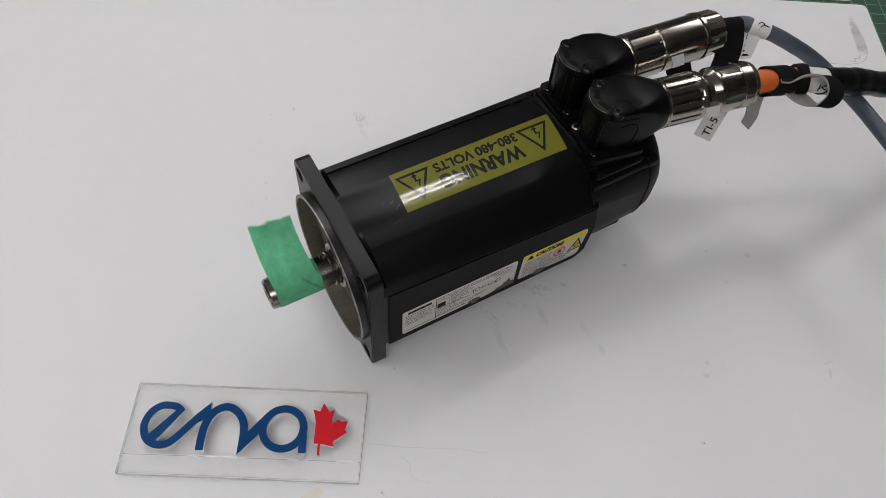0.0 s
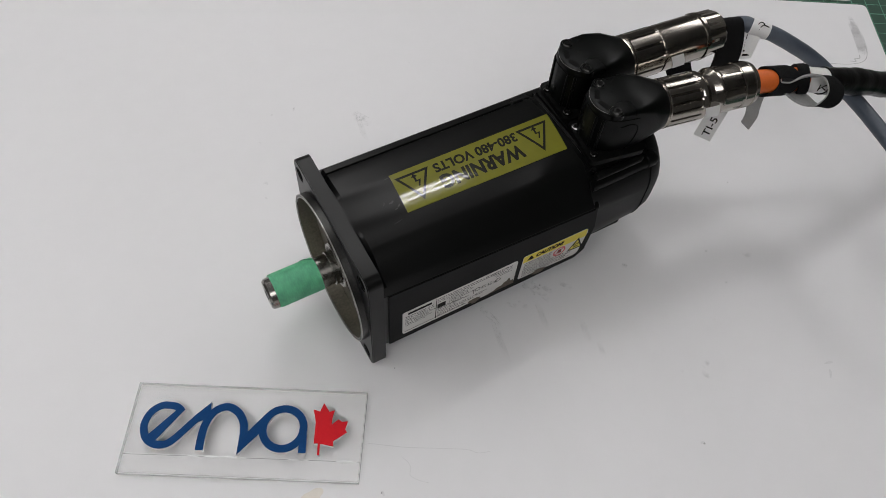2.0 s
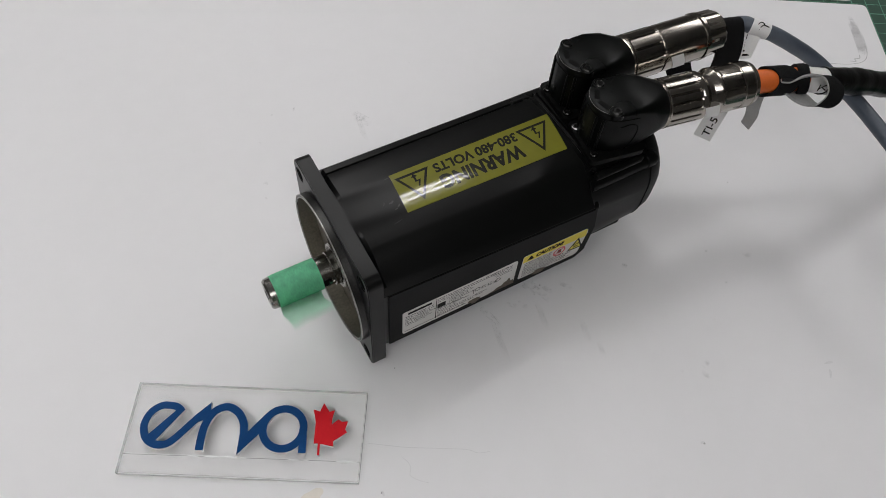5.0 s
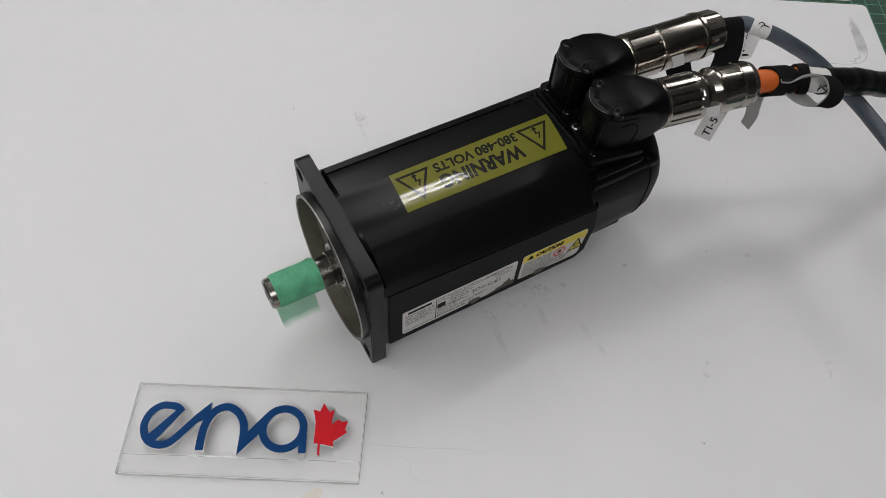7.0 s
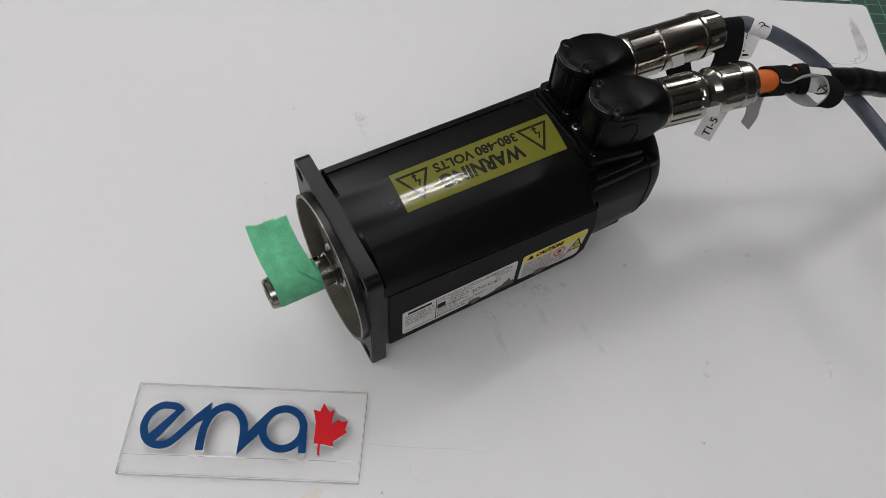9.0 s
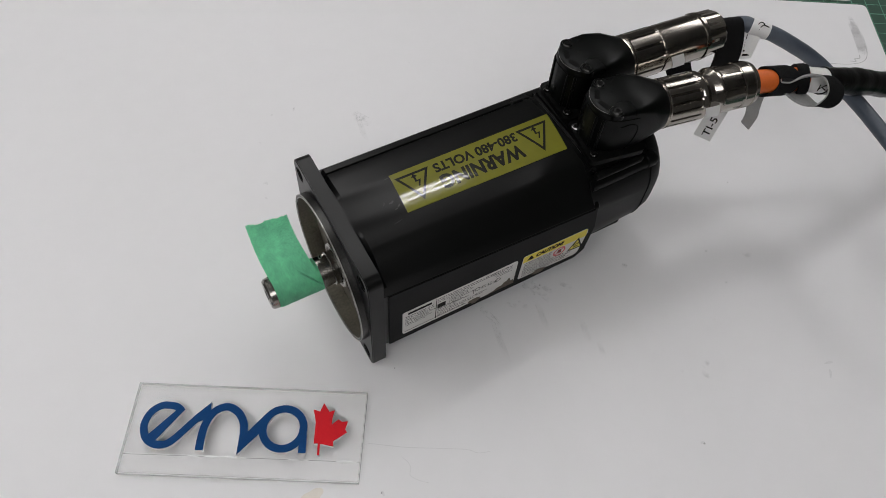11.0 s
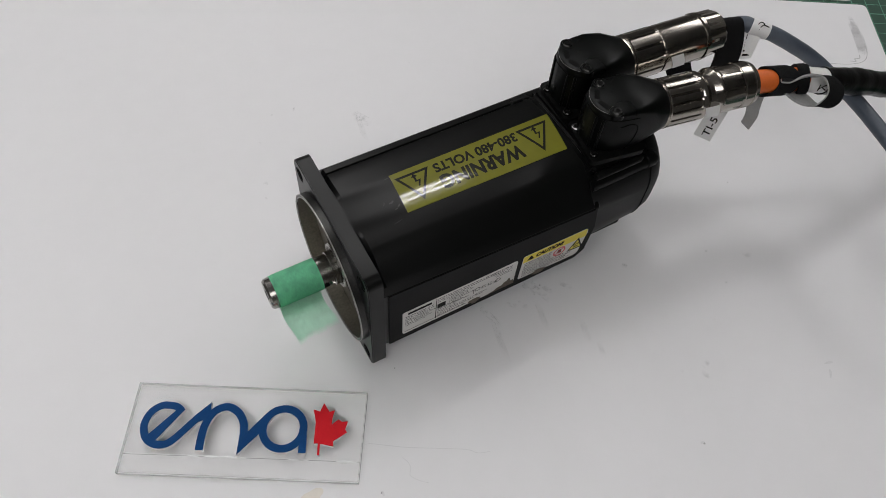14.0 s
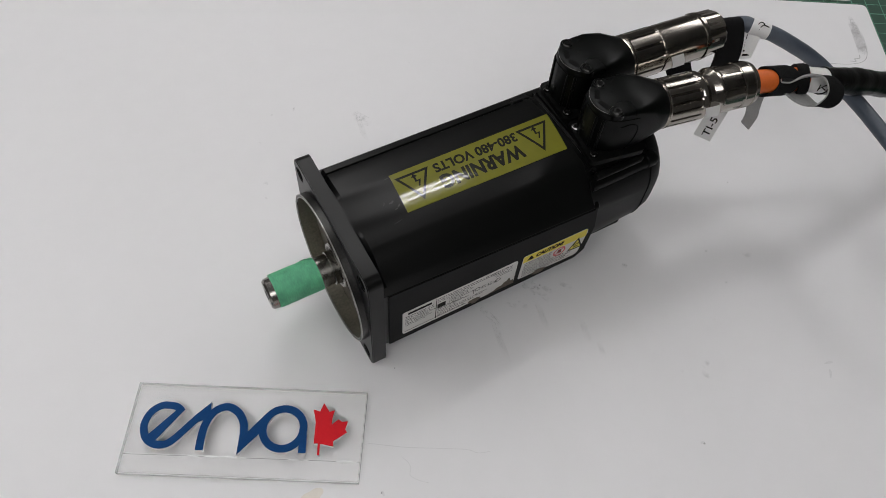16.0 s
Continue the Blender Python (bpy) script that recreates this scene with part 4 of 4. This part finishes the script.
def black_cable():
    full = smooth_path(BLACK_PATH, 10)
    ob = finish("power_cable", tube(full[:46:3], 10.2, 20, 4), ORANGE_CABLE)
    tagged(ob, "orange power cable in a black sleeve, leaving the plug", "cable")
    part("sleeve", tube(full[37::3], lambda f: 12.4 - 0.8 * min(1, 3 * f), 20, 4, 0.08), SHRINK, ob, "black shrink sleeve")
    part("cable_label", tube(full[31:38], 11.0, 24, 2), PAPER, ob, "white paper wrap with a letter")
    return ob


def strap_by_plug_a():
    path = [(402, 20, 156), (403, 16, 164), (403, 8, 166), (403, 0, 153), (401, -6, 134), (395, -8, 114), (383, 2, 105), (372, 13, 112), (367, 20, 128)]
    bm = ribbon(path, (12, -4.0, 0.0), 2.0)
    ob = finish("cable_strap", bm, [VELCRO, VELCRO], angle=50)
    return tagged(ob, "black hook-and-loop strap round the grey cable", "strap")


def strap_by_plug_b():
    """Two turns round the orange cable, the first drawn askew, a loose curl and a torn end."""
    start, run = Vector((384, -51, 153.5)), Vector((0.93, -0.36, -0.03)).normalized()
    front = Vector((-0.233, -0.651, 0.723))
    front = (front - run * front.dot(run)).normalized()
    up = run.cross(front)

    def wrap(s, half, askew, r, first):
        pts = [start + run * (s + askew * max(0, math.cos(radians(first + 30 * k)))) + (front * math.cos(radians(first + 30 * k)) + up * math.sin(radians(first + 30 * k))) * (r + 0.09 * k)
               for k in range(15)]
        return ribbon(pts, tuple(run * half), 1.6, 4)

    ob = finish("cable_strap", wrap(17.0, 9.2, 9.0, 11.6, 150), [VELCRO, VELCRO], angle=60)
    part("turn", wrap(43.5, 5.0, -4.0, 11.6, 200), [VELCRO, VELCRO], ob, angle=60)
    tagged(ob, "black and grey hook-and-loop strap with a loose curl", "strap")
    loop = [(399.1, -61.3, 162.5), (404.8, -70.4, 162.5), (416.0, -72.0, 162.5), (425.4, -75.5, 163.5), (436.0, -82.5, 162.5), (438.6, -91.2, 158.0), (434.4, -97.0, 153.0), (426.4, -98.2, 149.5), (420.4, -93.6, 146.5), (417.0, -83.2, 145.5), (413.9, -71.2, 146.0), (411.2, -63.6, 147.0), (406.3, -59.4, 147.5)]
    wide = [(3.7, 7.0, -0.5), (3.6, 2.1, -1.5), (3.6, 1.0, -3.5), (3.6, 0.7, -3.5), (7.8, 0.4, -3.5), (9.5, -2.0, -4.0), (6.8, -3.6, -4.0), (3.9, -3.0, -3.5), (6.2, 1.2, -3.5), (10.2, 4.5, -3.5), (10.2, 5.3, -3.0), (7.5, 1.9, -3.0), (6.4, 1.1, -2.5)]
    part("curl", ribbon(loop, wide, 1.6), [LOOP_GREY, VELCRO], ob, "loose curl, black outside and grey inside", angle=50)
    tail = [(392, -57, 146), (389, -58, 139), (389, -60, 128), (386.5, -63.5, 121), (378.5, -67, 116.5)]
    part("tail", ribbon(tail, [(5, -2.5, 0), (5.5, -3, 0), (5, -3, 0), (5, -3, -1), (3.5, -3, -4)], 1.4), [LOOP_GREY, LOOP_GREY], ob, "grey torn strap end", angle=50)
    return ob


def paper_tags():
    four = tag_sheet([(334.3, -50.9, 112), (341.8, -64.5, 112), (366, -53.6, 135), (356.8, -40.6, 135)], 6, 1.0)
    ob = tagged(finish("paper_tag", four[0], PAPER, angle=60), "white paper tag with hand lettering hanging under the plug", "paper tag", "cable tags")
    _, a, e, g, nn = four
    # written up the tag, from its lower end
    bm = warp(set_words("TI-5", 0, 0, 1, 1, 0.15), lambda s, t, c: tuple(a + e * (0.78 - 0.4 * t) + g * (0.08 + 0.52 * s) + nn * (0.6 + 1.0 * math.sin(math.pi * (0.13 + 0.54 * s)))))
    part("lettering", bm, INK, ob, "black hand lettering", smooth=False)
    four = tag_sheet([(412, -11.4, 135), (422.5, -15.2, 135), (433, -8.4, 150), (424.5, 2.1, 150)], 4, 0.6)
    ob = tagged(finish("paper_tag", four[0], PAPER, angle=60), "white paper tag folded over the grey cable", "paper tag", "cable tags")
    _, a, e, g, nn = four
    marks = bmesh.new()
    for s, t, w, h in ((0.1, 0.1, 0.62, 0.08), (0.1, 0.28, 0.62, 0.07), (0.1, 0.42, 0.12, 0.24), (0.6, 0.42, 0.12, 0.24), (0.1, 0.42, 0.62, 0.06), (0.1, 0.6, 0.62, 0.06), (0.1, 0.74, 0.12, 0.2), (0.6, 0.74, 0.12, 0.2), (0.1, 0.74, 0.62, 0.06)):
        marks.faces.new([marks.verts.new((a + e * p + g * q + nn * 1.1) * U) for p, q in ((s, t), (s + w, t), (s + w, t + h), (s, t + h))])
    part("written_mark", marks, INK, ob, "illegible black pen marks", smooth=False)


def pen_strokes(parent, centre, axis, r, lines):
    """Pen strokes on a round cable label; each point is (along the cable, degrees round from the brow)."""
    a = Vector(axis).normalized()
    u = Vector((-0.55, -0.5, 0.66))
    u = (u - a * u.dot(a)).normalized()
    v = a.cross(u)
    for line in lines:
        pts = [Vector(centre) + a * s + (u * math.cos(radians(t)) + v * math.sin(radians(t))) * r for s, t in line]
        part("pen_stroke", tube(pts, 0.45, 6, 4), INK, parent)


for plug, x0, x1, r, a0, a1 in zip([o for o in MOTOR.children if o.name.startswith("connector")], (81, 78), (94, 92), (20.9, 21.1), (158, 165), (198, 215)):
    bm = place(patch(x0, x1, r, a0, a1, 6), upose(0, 0, 22))
    part("sticker", bm, PAPER, plug, "small white paper sticker")
GREY = grey_cable()
BLACK = black_cable()
where = smooth_path(BLACK_PATH, 10)
pen_strokes(BLACK, where[35], where[36] - where[34], 11.5, [[(-3.5, 18), (-2, 52)], [(-2.8, 38), (4.5, 14)], [(-0.6, 30), (5.5, 44)]])
where = smooth_path(GREY_PATH, 10)
pen_strokes(GREY, where[38], where[39] - where[37], 7.5, [[(-4, -20), (-2, -45), (1, -40), (0, -20), (-1, -5)], [(1, -30), (6, -28)], [(-1, 8), (-1, 12)]])
strap_by_plug_a()
strap_by_plug_b()
paper_tags()


# ---- scuffs on the board ----
def scuffs():
    random.seed(21)
    long_marks = [([(-41.8, -169.0), (-41.2, -170.9), (-41.1, -173.9)], 1.3),
                  ([(359.0, -260.7), (363.1, -261.6), (367.1, -263.2)], 1.3),
                  ([(359.5, -266.5), (357.6, -269.8), (354.0, -273.4)], 1.3),
                  ([(212.2, -263.4), (214.6, -263.6), (215.3, -265.6)], 1.3),
                  ([(30.7, 251.1), (33.5, 251.5)], 1.3),
                  ([(55.3, 245.8), (58.7, 250.7)], 1.3),
                  ([(-7.5, 167.4), (-7.3, 163.2)], 1.3),
                  ([(-15.2, 149.4), (-14.8, 145.9)], 1.3)]
    hairs = [[(-33.7, -129.4), (-18.9, -139.7), (-6.7, -148.0), (17.3, -162.1), (36.3, -173.5), (42.7, -180.2), (52.5, -184.0)],
             [(-14.3, -153.4), (-11.9, -159.0), (-12.2, -164.6), (-15.2, -169.2), (-12.0, -175.1), (-4.8, -182.1)]]
    for pts in hairs:
        part("hair_scratch", place(slab([band(pts, 0.55, 6)], 0.05), upose(0, 0, 0.02)), SCUFF_PALE, BOARD_OB, "fine grey hairline scratch", smooth=False)
    for x, y, w, h, t in [(117.4, -76.3, 5, 30, 17), (140.8, -75.5, 4, 12, 49), (169.4, -70.2, 9, 9, 29), (172.3, -78.7, 5, 22, 14), (179.7, -77.1, 4, 14, 29), (163.3, -64.8, 5, 6, 29), (197.4, -81.7, 4, 14, 39), (150.1, -80.5, 4, 10, 29), (117.6, 200.8, 10, 22, 29), (-8.8, 165.6, 4, 4, 29), (5.5, 218.4, 4, 4, 29), (263.8, -209.8, 8, 4, 29), (257.6, -218.7, 4, 10, 29), (261.1, -90.9, 5, 5, 29), (39.9, -34.6, 6, 16, 39), (375.9, -137.5, 5, 8, 29)]:
        part("smudge", place(bars([(-w * 0.6, -h * 0.6, 1.2 * w, 1.2 * h)]), upose(x, y, 0.07, 0, 0, t)), SMUDGE, BOARD_OB, "faint grey smudge", smooth=False)
    for x, y, w, h, t in ((113, -100, 5, 44, -13), (187, -130, 5, 22, -17), (189, -153, 4, 16, -17), (160, -99, 5, 30, -15), (112, 190, 5, 40, -11)):
        part("smudge", place(bars([(-w * 0.6, -h * 0.6, 1.2 * w, 1.2 * h)]), upose(x, y, 0.05, 0, 0, t)), FAINT_SMUDGE, BOARD_OB, "very faint grey streak", smooth=False)
    for pts, w in long_marks:
        loop = band(pts, w * 1.7, 6, taper=lambda f: 0.35 + 0.65 * math.sin(math.pi * min(1, max(0, f))))
        part("scuff", place(slab([loop], 0.06), upose(0, 0, 0.02)), SCUFF_PALE, BOARD_OB, "faint grey scuff", smooth=False)
    for x, y, r in ((336.8, -153, 0.9), (175.9, -70.2, 1.1), (215, -265, 1.2), (343, -116, 1.0), (147.6, 376, 0.8), (-110.7, -33, 0.9), (-42, -170.8, 0.8), (257, -24, 0.9), (57, 249, 0.7), (166, -76, 0.8), (-30, 42, 0.6), (240, -205, 0.6), (300, -178, 0.6),
                    (90, 300, 0.5), (205, 255, 0.5), (-60, 240, 0.5), (420, -60, 0.7), (180, -40, 0.8), (16, -80, 0.7), (12, -62, 0.6)):
        part("speck", place(slab([circle(x, y, r * 0.75, 8)], 0.1), upose(0, 0, 0.02)), SCUFF, BOARD_OB, smooth=False)
    blob = [(-93 + 9 * math.cos(a) * (1 + 0.25 * math.sin(2 * a + 1)), -147 + 6 * math.sin(a) * (1 + 0.2 * math.sin(3 * a))) for a in np.linspace(0, 2 * math.pi, 24)[:-1]]
    part("stain", place(slab([blob], 0.05), upose(0, 0, 0.02)), STAIN, BOARD_OB, "pale brown stain", smooth=False)
    for x, y, w, h, t in ((730, 59, 5, 26, -30), (722, 47, 9, 34, -32), (714, 33, 11, 34, -33), (706, 22, 10, 20, -36)):
        part("smudge", place(bars([(-w * 0.6, -h * 0.6, 1.2 * w, 1.2 * h)]), upose(x, y, 0.05, 0, 0, t)), PENCIL_SMUDGE, BOARD_OB, "grey pencil smudge", smooth=False)
    for pts, w in (([(716, 27), (704, 11), (690, 4), (672, 8), (650, 21), (636, 30)], 0.7), ([(694, 14), (690, 10), (684, 12), (682, 8), (676, 12)], 0.9)):
        part("pencil_line", place(slab([band(pts, w, 6)], 0.05), upose(0, 0, 0.03)), SCUFF, BOARD_OB, smooth=False)


scuffs()

motions()
